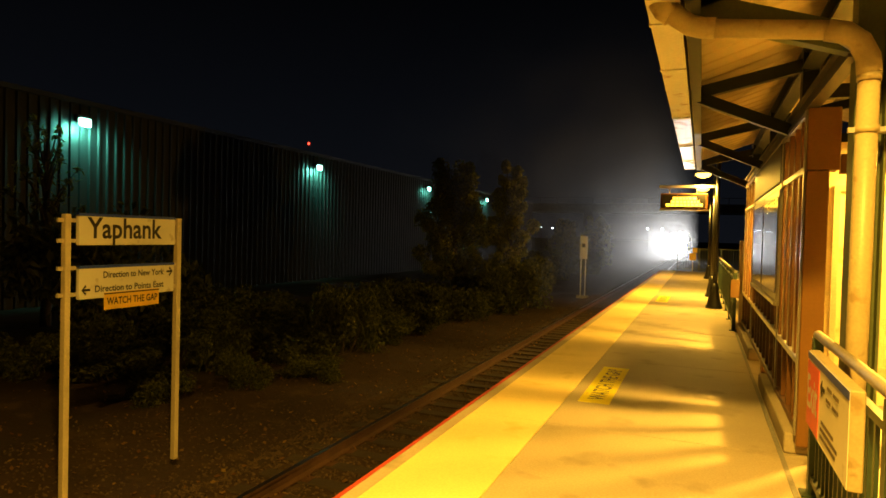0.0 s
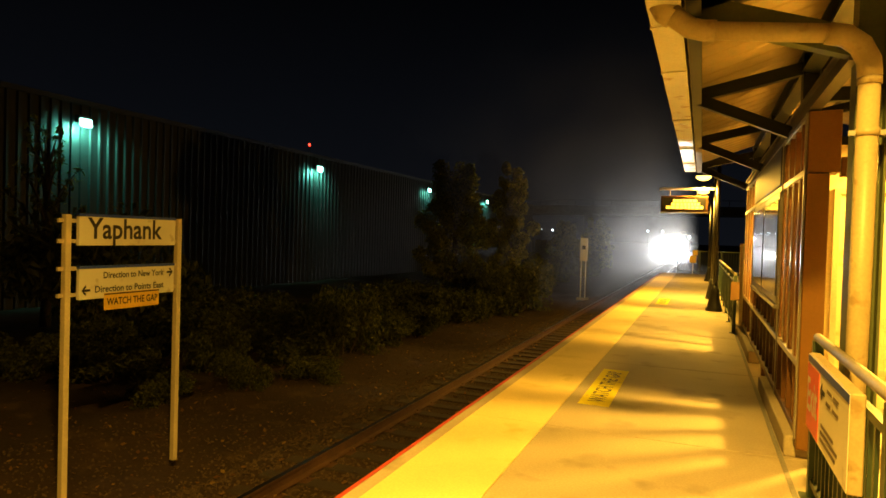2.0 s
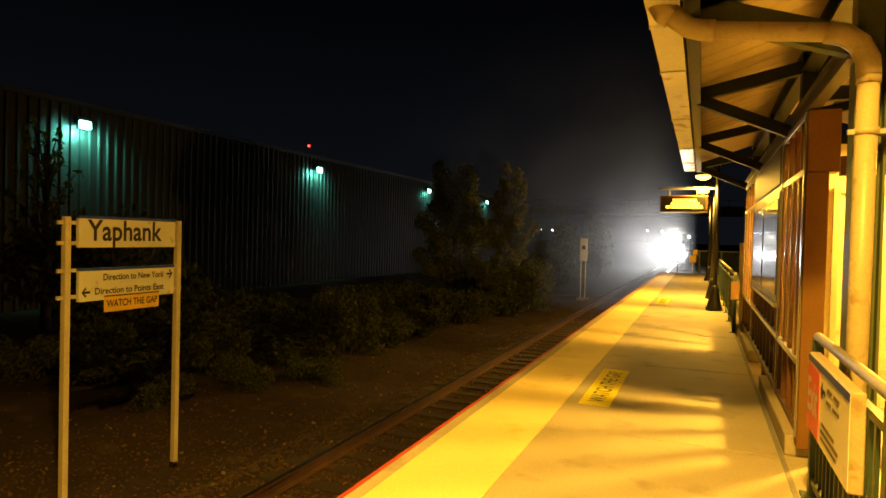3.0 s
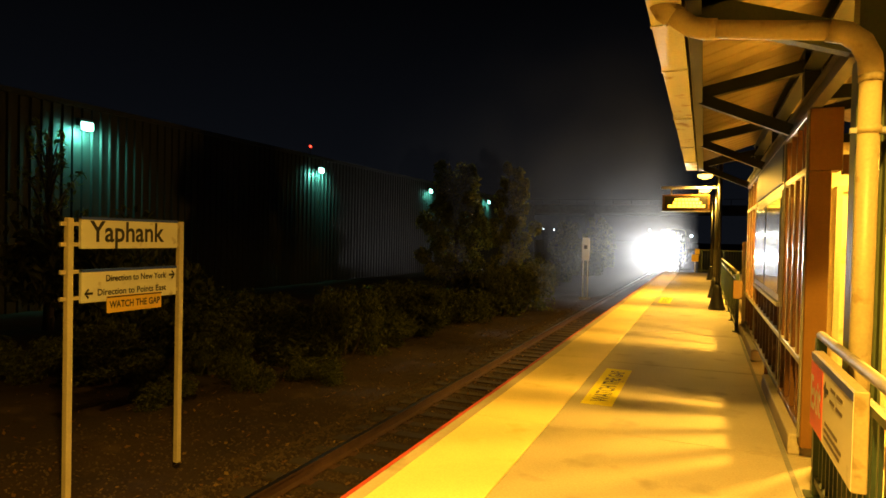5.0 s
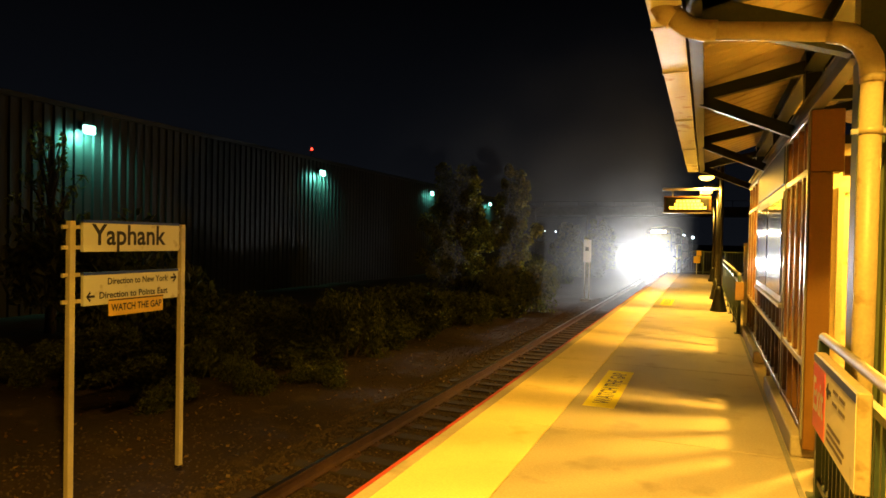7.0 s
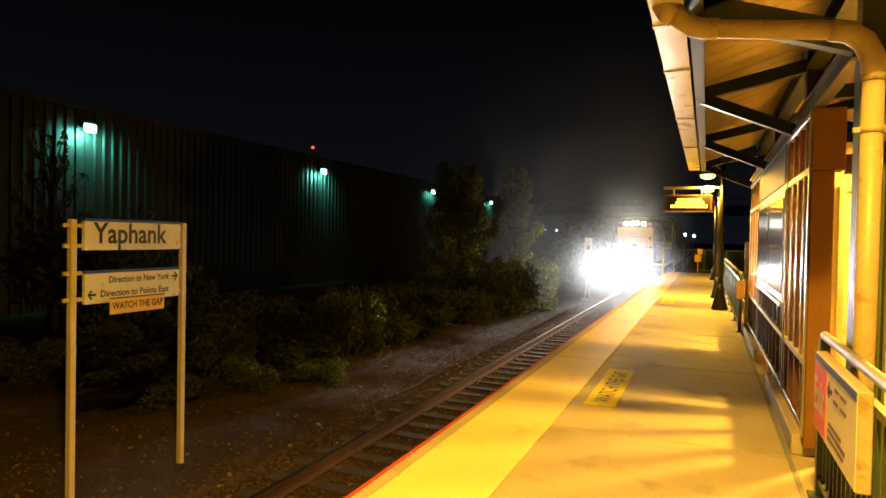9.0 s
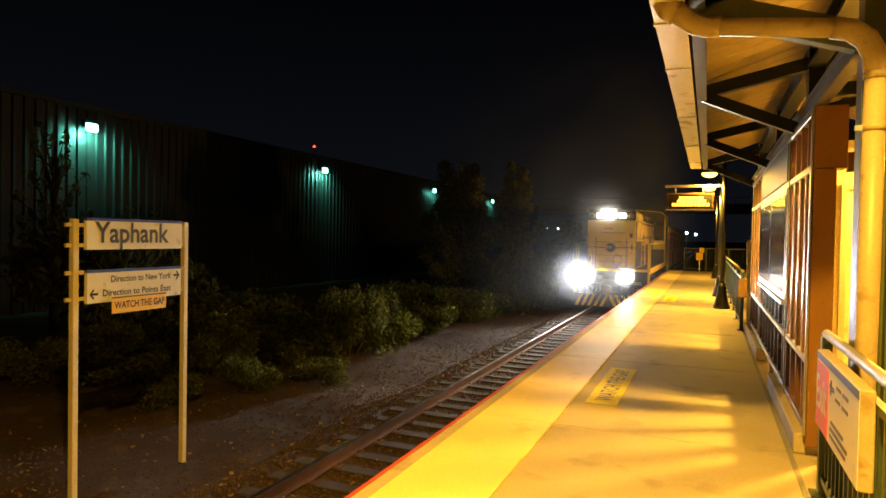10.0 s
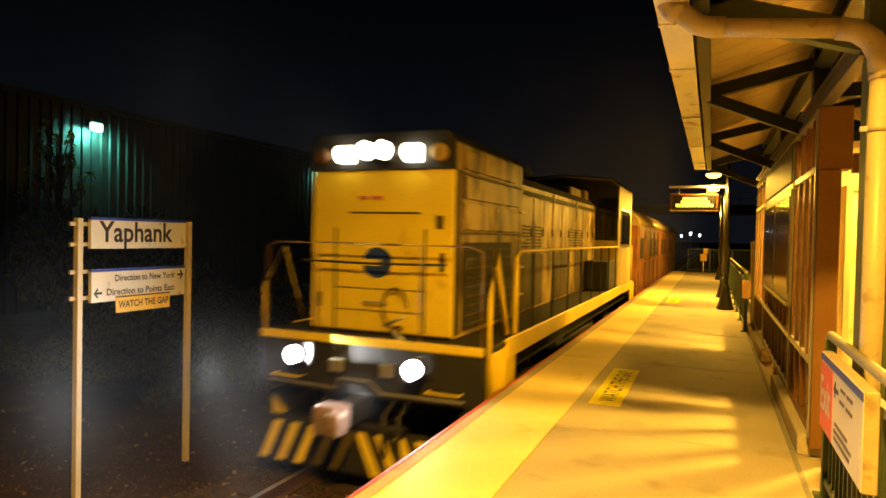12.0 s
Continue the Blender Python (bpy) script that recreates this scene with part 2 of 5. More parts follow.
def beam(bm, a, b, w, h):
    """A rectangular bar from a to b."""
    a, b = Vector(a), Vector(b)
    d = (b - a).normalized()
    s = d.cross(Vector((0, 0, 1)))
    s = Vector((1, 0, 0)) if s.length < 0.05 else s.normalized()
    u = s.cross(d)
    v = [bm.verts.new(p + s * i * w / 2 + u * j * h / 2) for p in (a, b) for i, j in ((-1, -1), (1, -1), (1, 1), (-1, 1))]
    for f in ((0, 3, 2, 1), (4, 5, 6, 7), (0, 1, 5, 4), (1, 2, 6, 5), (2, 3, 7, 6), (3, 0, 4, 7)):
        bm.faces.new([v[i] for i in f])
    return bm


def mesh_of(name, bm, material):
    me = bpy.data.meshes.new(name)
    bm.to_mesh(me)
    bm.free()
    me.materials.append(material)
    return me


def part(name, bm, material, parent, label=""):
    ob = new(name, mesh_of(name, bm, material))
    ob.parent = parent
    return tagged(ob, label)


def thing(name, at, label, category, group="", kind=""):
    ob = new(name)
    ob.empty_display_size = 0.2
    ob.location = at
    return tagged(ob, label, category, group, kind)


def structure(name, bm, material, label="", category=""):
    return tagged(new(name, mesh_of(name, bm, material)), label, category, kind="structure")


def lettering(name, text, height, material, parent, m, label="", wide=1.0, depth=0.002):
    """Raised letters; m places them with x along the line and y up the letters. wide: width of the whole line."""
    cu = bpy.data.curves.new(name, "FONT")
    cu.body, cu.size, cu.offset, cu.resolution_u = text, 1.0, 0.02, 3
    tmp = bpy.data.objects.new(name, cu)
    me = bpy.data.meshes.new_from_object(tmp)
    bpy.data.objects.remove(tmp)
    xs = [v.co.x for v in me.vertices]
    ys = [v.co.y for v in me.vertices]
    cap = 0.72
    for v in me.vertices:
        v.co = m @ Vector(((v.co.x - min(xs)) / (max(xs) - min(xs)) * wide, v.co.y / cap * height, depth))
    me.materials.append(material)
    me.name = name
    ob = new(name, me)
    ob.parent = parent
    return tagged(ob, label)


def cloud_mesh(name, verts, faces, material):
    me = bpy.data.meshes.new(name)
    me.from_pydata(verts, [], faces)
    me.materials.append(material)
    return me


def thin_plastic():
    """White reflective plastic that also lets light through."""
    m = mat("white_plastic", (0.85, 0.85, 0.82), 0.3, 0, 0.05, 3, 70, 0.02)
    n, l = m.node_tree.nodes, m.node_tree.links
    tr, mx = n.new("ShaderNodeBsdfTranslucent"), n.new("ShaderNodeMixShader")
    tr.inputs[0].default_value = (0.9, 0.9, 0.88, 1)
    mx.inputs[0].default_value = 0.45
    l.new(n["Principled BSDF"].outputs[0], mx.inputs[1])
    l.new(tr.outputs[0], mx.inputs[2])
    l.new(mx.outputs[0], n["Material Output"].inputs["Surface"])
    return m


def halo_material(name, onward_share):
    """Stand-in for headlamp glare: nearly clear, a little of it scatters light onward or wide; it thins out to the rim
    in wisps.
    """
    m = bpy.data.materials.new(name)
    m.use_nodes = True
    n, l = m.node_tree.nodes, m.node_tree.links
    tc, split_xyz = n.new("ShaderNodeTexCoord"), n.new("ShaderNodeSeparateXYZ")
    uv = n.new("ShaderNodeAttribute")
    uv.attribute_name = "halo_thickness"
    wisp = n.new("ShaderNodeTexNoise")
    wisp.inputs["Scale"].default_value, wisp.inputs["Detail"].default_value = 0.35, 1
    l.new(tc.outputs["Object"], wisp.inputs["Vector"])
    mul = n.new("ShaderNodeMath")
    mul.operation = "MULTIPLY"
    l.new(uv.outputs["Fac"], mul.inputs[0])
    l.new(wisp.outputs[0], mul.inputs[1])
    clear, wide, mx = n.new("ShaderNodeBsdfTransparent"), n.new("ShaderNodeBsdfTranslucent"), n.new("ShaderNodeMixShader")
    onward, scatter = n.new("ShaderNodeBsdfRefraction"), n.new("ShaderNodeMixShader")
    wide.inputs[0].default_value = (0.9, 0.93, 1.0, 1)
    onward.inputs["Color"].default_value = (0.9, 0.93, 1.0, 1)
    onward.inputs["Roughness"].default_value, onward.inputs["IOR"].default_value = 0.7, 1.28
    scatter.inputs[0].default_value = onward_share
    l.new(wide.outputs[0], scatter.inputs[1])
    l.new(onward.outputs[0], scatter.inputs[2])
    l.new(mul.outputs[0], mx.inputs[0])
    l.new(clear.outputs[0], mx.inputs[1])
    l.new(scatter.outputs[0], mx.inputs[2])
    l.new(mx.outputs[0], n["Material Output"].inputs["Surface"])
    return m


# veil materials for the imitated headlamp glare: tight core, wider halo
HALO_TIGHT, HALO_WIDE = halo_material("halo_tight", 0.55), halo_material("halo_wide", 0.38)
PLASTIC = thin_plastic()


# ---- the ground, one sheet to the horizon ----
def ground_height(x, y):
    if x > -2.4:
        return -1.62
    bed = -1.415 if x > -5.2 else -1.415 - min(0.20, (-5.2 - x) * 0.28)
    rise = max(0.0, min(1.0, (-x - 7.2) / 5.0)) * 0.25
    rough = 0.0 if x > -5.2 else 0.10 * noise.noise(Vector((x * 0.45, y * 0.45, 0.3))) + 0.035 * noise.noise(Vector((x * 2.1, y * 2.1, 1.7)))
    return bed + rise + rough * min(1.0, max(0.0, -5.2 - x))


def build_ground():
    xs = [-2500, -600, -150, -60] + [-40 + 2.0 * i for i in range(9)] + [-22 + 0.25 * i for i in range(79)] + [-2.2, 5, 40, 200, 2500]
    ys = [-2500, -300, -60, -20] + [-6 + 0.3 * i for i in range(160)] + [44, 52, 64, 80, 100, 130, 170, 300, 900, 2500]
    verts = [(x, y, ground_height(x, y)) for y in ys for x in xs]
    n = len(xs)
    faces = [(j * n + i, j * n + i + 1, (j + 1) * n + i + 1, (j + 1) * n + i) for j in range(len(ys) - 1) for i in range(n - 1)]
    me = cloud_mesh("ground", verts, faces, GROUND)
    me.polygons.foreach_set("use_smooth", [True] * len(faces))
    tagged(new("ground", me), "dark brown trackside soil with leaf litter", "ground", kind="structure")


def stones(name, count, place, size, label, seed):
    rnd = random.Random(seed)
    verts, faces = [], []
    base = [(1, 0, 0), (-1, 0, 0), (0, 1, 0), (0, -1, 0), (0, 0, 1), (0, 0, -1)]
    tri = [(0, 2, 4), (2, 1, 4), (1, 3, 4), (3, 0, 4), (2, 0, 5), (1, 2, 5), (3, 1, 5), (0, 3, 5)]
    for _ in range(count):
        x, y = place(rnd)
        z = ground_height(x, y)
        s = size * rnd.uniform(0.5, 1.3)
        turn = Euler((rnd.uniform(0, 6), rnd.uniform(0, 6), rnd.uniform(0, 6))).to_matrix()
        k = len(verts)
        for b in base:
            p = turn @ (Vector(b) * s * rnd.uniform(0.6, 1.2))
            verts.append((x + p.x, y + p.y, z + p.z * 0.8 + s * 0.25))
        faces += [tuple(k + i for i in f) for f in tri]
    tagged(new(name, cloud_mesh(name, verts, faces, STONE)), label, "gravel", kind="stuff")


def fallen_leaves():
    rnd = random.Random(5)
    verts, faces = [], []
    for _ in range(1500):
        y = 3.5 + 24 * rnd.random() ** 1.6
        x = rnd.uniform(-11.5, -4.2) if rnd.random() < 0.85 else rnd.uniform(-4.2, -2.4)
        z = ground_height(x, y) + 0.02
        s = rnd.uniform(0.018, 0.05)
        turn = Euler((rnd.uniform(-0.6, 0.6), rnd.uniform(-0.6, 0.6), rnd.uniform(0, 6.28))).to_matrix()
        k = len(verts)
        for p in ((-1, 0, 0), (-0.2, -0.65, 0.1), (1.1, 0, 0.25), (-0.2, 0.65, 0.1)):
            q = turn @ (Vector(p) * s)
            verts.append((x + q.x, y + q.y, z + q.z + 0.012))
        faces += [(k, k + 1, k + 2), (k, k + 2, k + 3)]
    tagged(new("fallen_leaves", cloud_mesh("fallen_leaves", verts, faces, LEAF_DRY)), "scattered dry yellow and brown leaves on soil", "leaves", kind="stuff")


# ---- track ----
TRACK_X, RAIL_Z = -3.75, -1.22


def build_track():
    track = thing("railway_track", (TRACK_X, 0, RAIL_Z), "single railway track with rusty rails on wooden sleepers", "railway track", kind="structure")
    web = [(-0.07, -0.17), (0.07, -0.17), (0.07, -0.155), (0.012, -0.135), (0.012, -0.045), (0.034, -0.035), (0.034, -0.004),
           (-0.034, -0.004), (-0.034, -0.035), (-0.012, -0.045), (-0.012, -0.135), (-0.07, -0.155)]
    for s in (-0.75, 0.75):
        bm = bmesh.new()
        prism(bm, [(x + s, z) for x, z in web], "y", -15, 260)
        rail = part("rail", bm, RAIL_SIDE, track)
        bm = bmesh.new()
        prism(bm, [(s - 0.033, -0.004), (s + 0.033, -0.004), (s + 0.026, 0.0), (s - 0.026, 0.0)], "y", -15, 260)
        part("railhead", bm, RAIL_TOP, rail, "polished running surface")
    rnd = random.Random(2)
    tie_mesh = mesh_of("sleeper", soft_box(-1.30, 1.30, -0.115, 0.115, -0.35, -0.168, 0.012, 1), TIE)
    plate_mesh = mesh_of("tie_plate", boxes((-0.16, 0.16, -0.09, 0.09, -0.170, -0.160), (-0.10, -0.075, -0.06, -0.03, -0.16, -0.135),
                                            (0.075, 0.10, 0.03, 0.06, -0.16, -0.135)), RAIL_SIDE)
    for i in range(240):
        tie = new("sleeper", tie_mesh)
        tie.parent, tie.location = track, (rnd.uniform(-0.04, 0.04), -3 + 0.56 * i + rnd.uniform(-0.04, 0.04), rnd.uniform(-0.012, 0.004))
        tie.rotation_euler = (0, 0, rnd.uniform(-0.012, 0.012))
        if i < 60:
            for s in (-0.75, 0.75):
                p = new("tie_plate", plate_mesh)
                p.parent, p.location = tie, (s, 0, 0.0)


# ---- platform ----
def build_platform():
    base = structure("platform", boxes((-1.75, 3.4, -8, 37.2, -1.7, -0.27), (-1.98, 3.4, -8, 37.2, -0.27, -0.16)), CONCRETE_DARK,
                     "raised concrete station platform", "platform")
    y, k = -7.65, 0
    while y < 37.0:
        y1 = min(y + 3.30, 37.15)
        bm = soft_box(-1.24, 3.4, y + 0.006, y1 - 0.006, -0.16, 0.0, 0.006, 1)
        part("slab", bm, CONCRETE, base)
        bm = soft_box(-1.99, -1.243, y + 0.004, y1 - 0.004, -0.16, 0.004, 0.005, 1)
        part("warning_strip", bm, TACTILE, base, "yellow painted warning strip")
        y = y1
    part("edge_margin", boxes((-2.021, -1.925, -8, 37.15, -0.03, 0.0065)), CONCRETE, base, "bare worn margin")
    bm = boxes((-2.055, -2.022, -8, 37.15, -0.16, 0.009))
    part("edge_board", bm, EDGE_RED, base, "red painted edge board")
    for y0, y1 in ((6.43, 8.33), (17.9, 19.8)):
        mark = part("floor_marking", boxes((-1.11, -0.80, y0, y1, 0.0, 0.0035)), STENCIL, base, "yellow painted floor marking")
        lettering("letters", "WATCH THE GAP", 0.17, STENCIL_BLACK, mark, Matrix.Translation((-0.87, y0 + 0.13, 0.004)) @ pose(0, 0, 0, 0, 0, 90), "black stencilled letters", y1 - y0 - 0.26)


# ---- canopy ----
def h_section(y, z0, z1):
    bm = bmesh.new()
    pts = [(0, -0.075), (0.014, -0.075), (0.014, -0.008), (0.136, -0.008), (0.136, -0.075), (0.15, -0.075),
           (0.15, 0.075), (0.136, 0.075), (0.136, 0.008), (0.014, 0.008), (0.014, 0.075), (0, 0.075)]
    prism(bm, [(px, py + y) for px, py in pts], "z", z0, z1)
    return bm


def build_canopy():
    c = thing("canopy", (0.78, 8.2, 0), "steel-framed platform canopy with tan deck soffit", "canopy")
    ox, oy = 0.78, 8.2
    Y0, Y1 = 2.6, 12.75
    # roof deck in ribbed sheets, rising inward to the ridge
    bm = bmesh.new()
    line, y = [], Y0
    while y < Y1 - 0.05:
        line += [(y, 0.0), (y + 0.20, 0.0), (y + 0.225, 0.010), (y + 0.275, 0.010)]
        y += 0.30
    rows = [[bm.verts.new((x - ox, q - oy, z + dz + e)) for q, dz in line] for x, z, e in
            ((-0.20, 3.10, 0), (2.0, 3.86, 0), (3.6, 3.30, 0), (3.6, 3.30, 0.04), (2.0, 3.86, 0.04), (-0.20, 3.10, 0.04))]
    rows.append(rows[0])
    for r0, r1 in zip(rows, rows[1:]):
        for k in range(len(line) - 1):
            bm.faces.new((r0[k], r0[k + 1], r1[k + 1], r1[k]))
    part("roof_deck", bm, SOFFIT, c, "tan corrugated deck")
    bm = bmesh.new()
    prism(bm, [(-0.34 - ox, 2.985), (-0.155 - ox, 2.985), (-0.155 - ox, 3.14), (-0.36 - ox, 3.14)], "y", Y0 - oy, Y1 - oy - 0.1)
    gutter = part("gutter", bm, GUTTER, c, "white box gutter stained with rust")
    for y in (4.15, 5.28, 7.35, 9.6, 11.4):
        bm = boxes((-0.348 - ox, -0.150 - ox, y - oy - 0.02, y - oy + 0.02, 2.978, 3.145))
        part("gutter_joint", bm, GUTTER, gutter)
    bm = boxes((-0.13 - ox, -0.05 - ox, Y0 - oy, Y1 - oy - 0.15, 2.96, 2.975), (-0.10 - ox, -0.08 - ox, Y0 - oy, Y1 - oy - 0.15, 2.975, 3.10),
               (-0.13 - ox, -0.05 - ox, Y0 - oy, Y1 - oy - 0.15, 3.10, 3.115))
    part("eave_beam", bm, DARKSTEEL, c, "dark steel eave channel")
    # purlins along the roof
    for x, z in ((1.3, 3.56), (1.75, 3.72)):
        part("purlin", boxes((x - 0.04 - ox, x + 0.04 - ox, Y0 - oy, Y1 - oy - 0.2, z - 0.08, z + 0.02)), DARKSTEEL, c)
    # the long head beam over the shelter's front
    bm = boxes((-0.10, -0.02, 3.9 - oy, 12.5 - oy, 2.64, 2.66), (-0.07, -0.05, 3.9 - oy, 12.5 - oy, 2.66, 2.76), (-0.10, -0.02, 3.9 - oy, 12.5 - oy, 2.76, 2.78))
    part("head_beam", bm, HEADER, c, "grey steel head beam")
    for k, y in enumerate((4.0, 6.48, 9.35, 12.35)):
        # the nearest frame is lighter green, the others almost black
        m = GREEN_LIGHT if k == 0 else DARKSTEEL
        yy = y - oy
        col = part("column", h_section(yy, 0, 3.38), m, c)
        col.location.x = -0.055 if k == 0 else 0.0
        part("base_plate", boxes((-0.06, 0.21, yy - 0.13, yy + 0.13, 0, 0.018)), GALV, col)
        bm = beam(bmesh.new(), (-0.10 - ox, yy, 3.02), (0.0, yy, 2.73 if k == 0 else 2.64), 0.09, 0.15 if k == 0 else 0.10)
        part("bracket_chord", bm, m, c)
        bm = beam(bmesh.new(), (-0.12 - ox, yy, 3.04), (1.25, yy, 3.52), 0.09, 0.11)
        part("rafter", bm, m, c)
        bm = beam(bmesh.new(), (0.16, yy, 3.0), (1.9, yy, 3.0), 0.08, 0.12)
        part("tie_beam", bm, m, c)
    bm = boxes((-0.01, 0.13, 2.7 - oy, 12.5 - oy, 3.20, 3.215), (0.05, 0.065, 2.7 - oy, 12.5 - oy, 3.215, 3.36), (-0.01, 0.13, 2.7 - oy, 12.5 - oy, 3.36, 3.375))
    part("column_beam", bm, DARKSTEEL, c, "dark steel beam along the column heads")
    # lamps hanging under the roof, inside the shelter
    for x, y in ((1.107, 6.63), (1.154, 10.0)):
        f = part("lamp_housing", soft_box(x - 0.15, x + 0.15, y - oy - 0.15, y - oy + 0.15, 2.60, 2.70, 0.02, 1), GALV, c)
        part("diffuser", soft_box(x - 0.13, x + 0.13, y - oy - 0.13, y - oy + 0.13, 2.565, 2.598, 0.01, 1), LAMP_GLOW, f, "glowing sodium lamp diffuser")
        part("stem", tube(bmesh.new(), [(x, y - oy, 2.69), (x, y - oy, 3.78)], 0.018, 8), DARKSTEEL, f)
    # green end column that stands past the shelter's far corner
    part("end_column", boxes((0.02, 0.17, 12.75 - oy, 12.87 - oy, 0.095, 3.2)), GREEN, c, "green end column")
    set_out(c)
    return c


def build_downpipe():
    X, Y, r = 0.808, 4.05, 0.053
    d = thing("downpipe", (X, Y, 0), "cream plastic rain downpipe with glued elbows", "drain pipe")
    def q(x, z, dy=0.0):
        return (x - X, dy, z)
    part("branch_pipe", tube(bmesh.new(), [q(-0.06, 2.912), (0.30 - X, 0, 2.868), q(0.66, 2.828)], r, 20), PVC, d)
    part("elbow", tube(bmesh.new(), [q(0.60, 2.835), q(0.69, 2.812), q(0.76, 2.755), q(0.80, 2.67), q(0.808, 2.58)], r + 0.008, 20), PVC, d)
    part("elbow", tube(bmesh.new(), [q(-0.22, 3.03), q(-0.17, 2.98), q(-0.11, 2.932), q(-0.04, 2.91), q(0.03, 2.902)], r + 0.008, 20), PVC, d)
    part("elbow", tube(bmesh.new(), [q(-0.27, 3.14), q(-0.285, 3.08), q(-0.26, 3.04), q(-0.21, 3.0)], r + 0.014, 20), PVC, d)
    part("pipe", tube(bmesh.new(), [(0, 0, 2.60), (-0.005, 0, 1.2), (-0.02, 0, 0.0)], r, 24), PVC, d)
    for z in (2.56, 2.28):
        part("coupling", tube(bmesh.new(), [(0, 0, z - 0.02), (0, 0, z + 0.02)], r + 0.006, 24), PVC, d)
    part("bracket", boxes((-0.09, 0.11, -0.012, 0.012, 2.265, 2.292), (0.07, 0.14, -0.01, 0.12, 2.27, 2.286)), GALV, d)


# ---- shelter ----
SCALE = 1.06


def set_out(ob):
    """Lay a thing of the shelter's own measure out on the platform."""
    e = Vector(EYE)
    ob.location = e + (Vector(ob.location) - e) * SCALE
    ob.scale = (SCALE,) * 3


def build_shelter():
    s = thing("shelter", (0.70, 8.8, 0), "glazed waiting shelter with tan posts on a concrete kerb", "shelter")
    oy = 8.8
    def bar(name, x0, x1, y0, y1, z0, z1, m=TAN, r=0.004, label=""):
        return part(name, soft_box(x0, x1, y0 - oy, y1 - oy, z0, z1, r, 1), m, s, label)
    A, B = 5.20, 12.25
    # front rails
    bar("bottom_rail", -0.015, 0.075, A + 0.16, B, 0.25, 0.30, TAN)
    for z0, z1 in ((0.745, 0.795), (2.18, 2.23), (2.60, 2.64)):
        bar("front_rail", -0.015, 0.075, A + 0.16, B, z0, z1, TRIM_PALE, 0.004, "pale metal rail")
    # corner post and the end panel that faces along the platform
    bar("corner_post", -0.02, 0.125, A, A + 0.18, 0.18, 2.18, BROWN, 0.006)
    bar("corner_head", -0.02, 0.19, A + 0.01, A + 0.18, 2.182, 2.63, BROWN, 0.006)
    bar("corner_trim", -0.034, -0.021, A + 0.02, A + 0.08, 0.25, 2.62, TRIM_PALE, 0.003, "pale metal trim")
    # upright mullions, close together beside the glazed case
    for y in (5.62, 5.98, 6.34, 6.70, 9.95, 10.35, 10.95, 11.55, 12.15):
        bar("mullion", -0.005, 0.095, y, y + 0.055, 0.30, 2.60, TAN)
        tall = y in (6.70, 9.95)
        bar("mullion_edge", -0.024 if tall else -0.014, -0.016 if tall else -0.006, y + 0.008, y + 0.047, 0.25 if tall else 0.80, 2.62 if tall else 2.18, TRIM_PALE, 0.002, "pale metal edge")
    for y in (7.10, 7.50, 7.90, 8.30, 8.70, 9.10, 9.50):
        bar("mullion", 0.0, 0.08, y, y + 0.045, 0.30, 1.06, TAN)
    # lower infill set back behind the bars, its shade put into the brown
    bar("lower_panel", 0.10, 0.12, A + 0.2, B, 0.247, 0.80, PANEL_SHADED, 0.004, "brown infill panel, darkened for its shade")
    bar("case_underpanel", 0.085, 0.10, 6.80, 9.90, 0.80, 1.12, PANEL_SHADED, 0.004, "brown infill panel, darkened for its shade")
    for y0, y1 in ((5.69, 5.97), (6.05, 6.33), (6.41, 6.69), (10.02, 10.34), (10.42, 10.94), (11.02, 11.54), (11.62, 12.14)):
        g = part("pane", boxes((0.060, 0.066, y0 - oy, y1 - oy, 0.80, 2.18)), GLASS, s, "clear glass pane")
        g.visible_shadow = False
        g = part("pane", boxes((0.060, 0.066, y0 - oy, y1 - oy, 2.23, 2.60)), GLASS, s, "clear glass pane")
        g.visible_shadow = False
    # glazed notice cases and the plain panel over them
    bar("header_panel", -0.03, 0.05, 6.80, 9.90, 2.235, 2.60, HEADER, 0.006, "plain pale header panel")
    for y0, y1 in ((6.80, 8.33), (8.37, 9.90)):
        case = bar("notice_case", -0.03, 0.05, y0, y1, 1.10, 2.17, TRIM_PALE, 0.006, "aluminium notice case")
        g = part("glazing", boxes((-0.036, -0.0305, y0 + 0.06 - oy, y1 - 0.06 - oy, 1.17, 2.10)), POSTER_GLASS, case, "dark reflective glazing")
    bar("case_sill", -0.05, 0.07, 6.78, 9.92, 1.055, 1.095, TRIM_PALE)
    # far end frame, back wall with bright panels, ridge-side posts
    bar("end_frame", 0.0, 1.9, B, B + 0.06, 0.18, 0.30)
    bar("end_frame", 0.0, 1.9, B, B + 0.06, 2.58, 2.64)
    for y0 in (2.8, 4.6, 6.4, 8.2, 10.0):
        bar("back_panel", 1.90, 1.95, y0 + 0.05, y0 + 1.75, 0.20, 2.60, CREAM, 0.006, "cream painted wall panel")
        bar("back_post", 1.86, 1.97, y0 - 0.05, y0 + 0.049, 0.0, 2.64, TAN)
    # inner door frame beside the entrance
    bar("inner_post", 0.28, 0.36, A + 0.05, A + 0.14, 0.18, 2.62, TAN)
    bar("inner_head", 0.20, 1.86, A + 0.05, A + 0.13, 2.16, 2.30, TAN)
    wall = bar("partition", 0.30, 1.85, 6.80, 6.85, 0.20, 2.60, CREAM, 0.006, "cream partition wall")
    for x0, x1, z0, z1 in ((0.42, 0.47, 0.5, 2.2), (0.95, 1.0, 0.5, 2.2), (0.47, 0.95, 2.15, 2.2), (0.47, 0.95, 0.5, 0.55)):
        part("door_trim", boxes((x0, x1, 6.785 - oy, 6.798 - oy, z0, z1)), POST_TIMBER, wall)
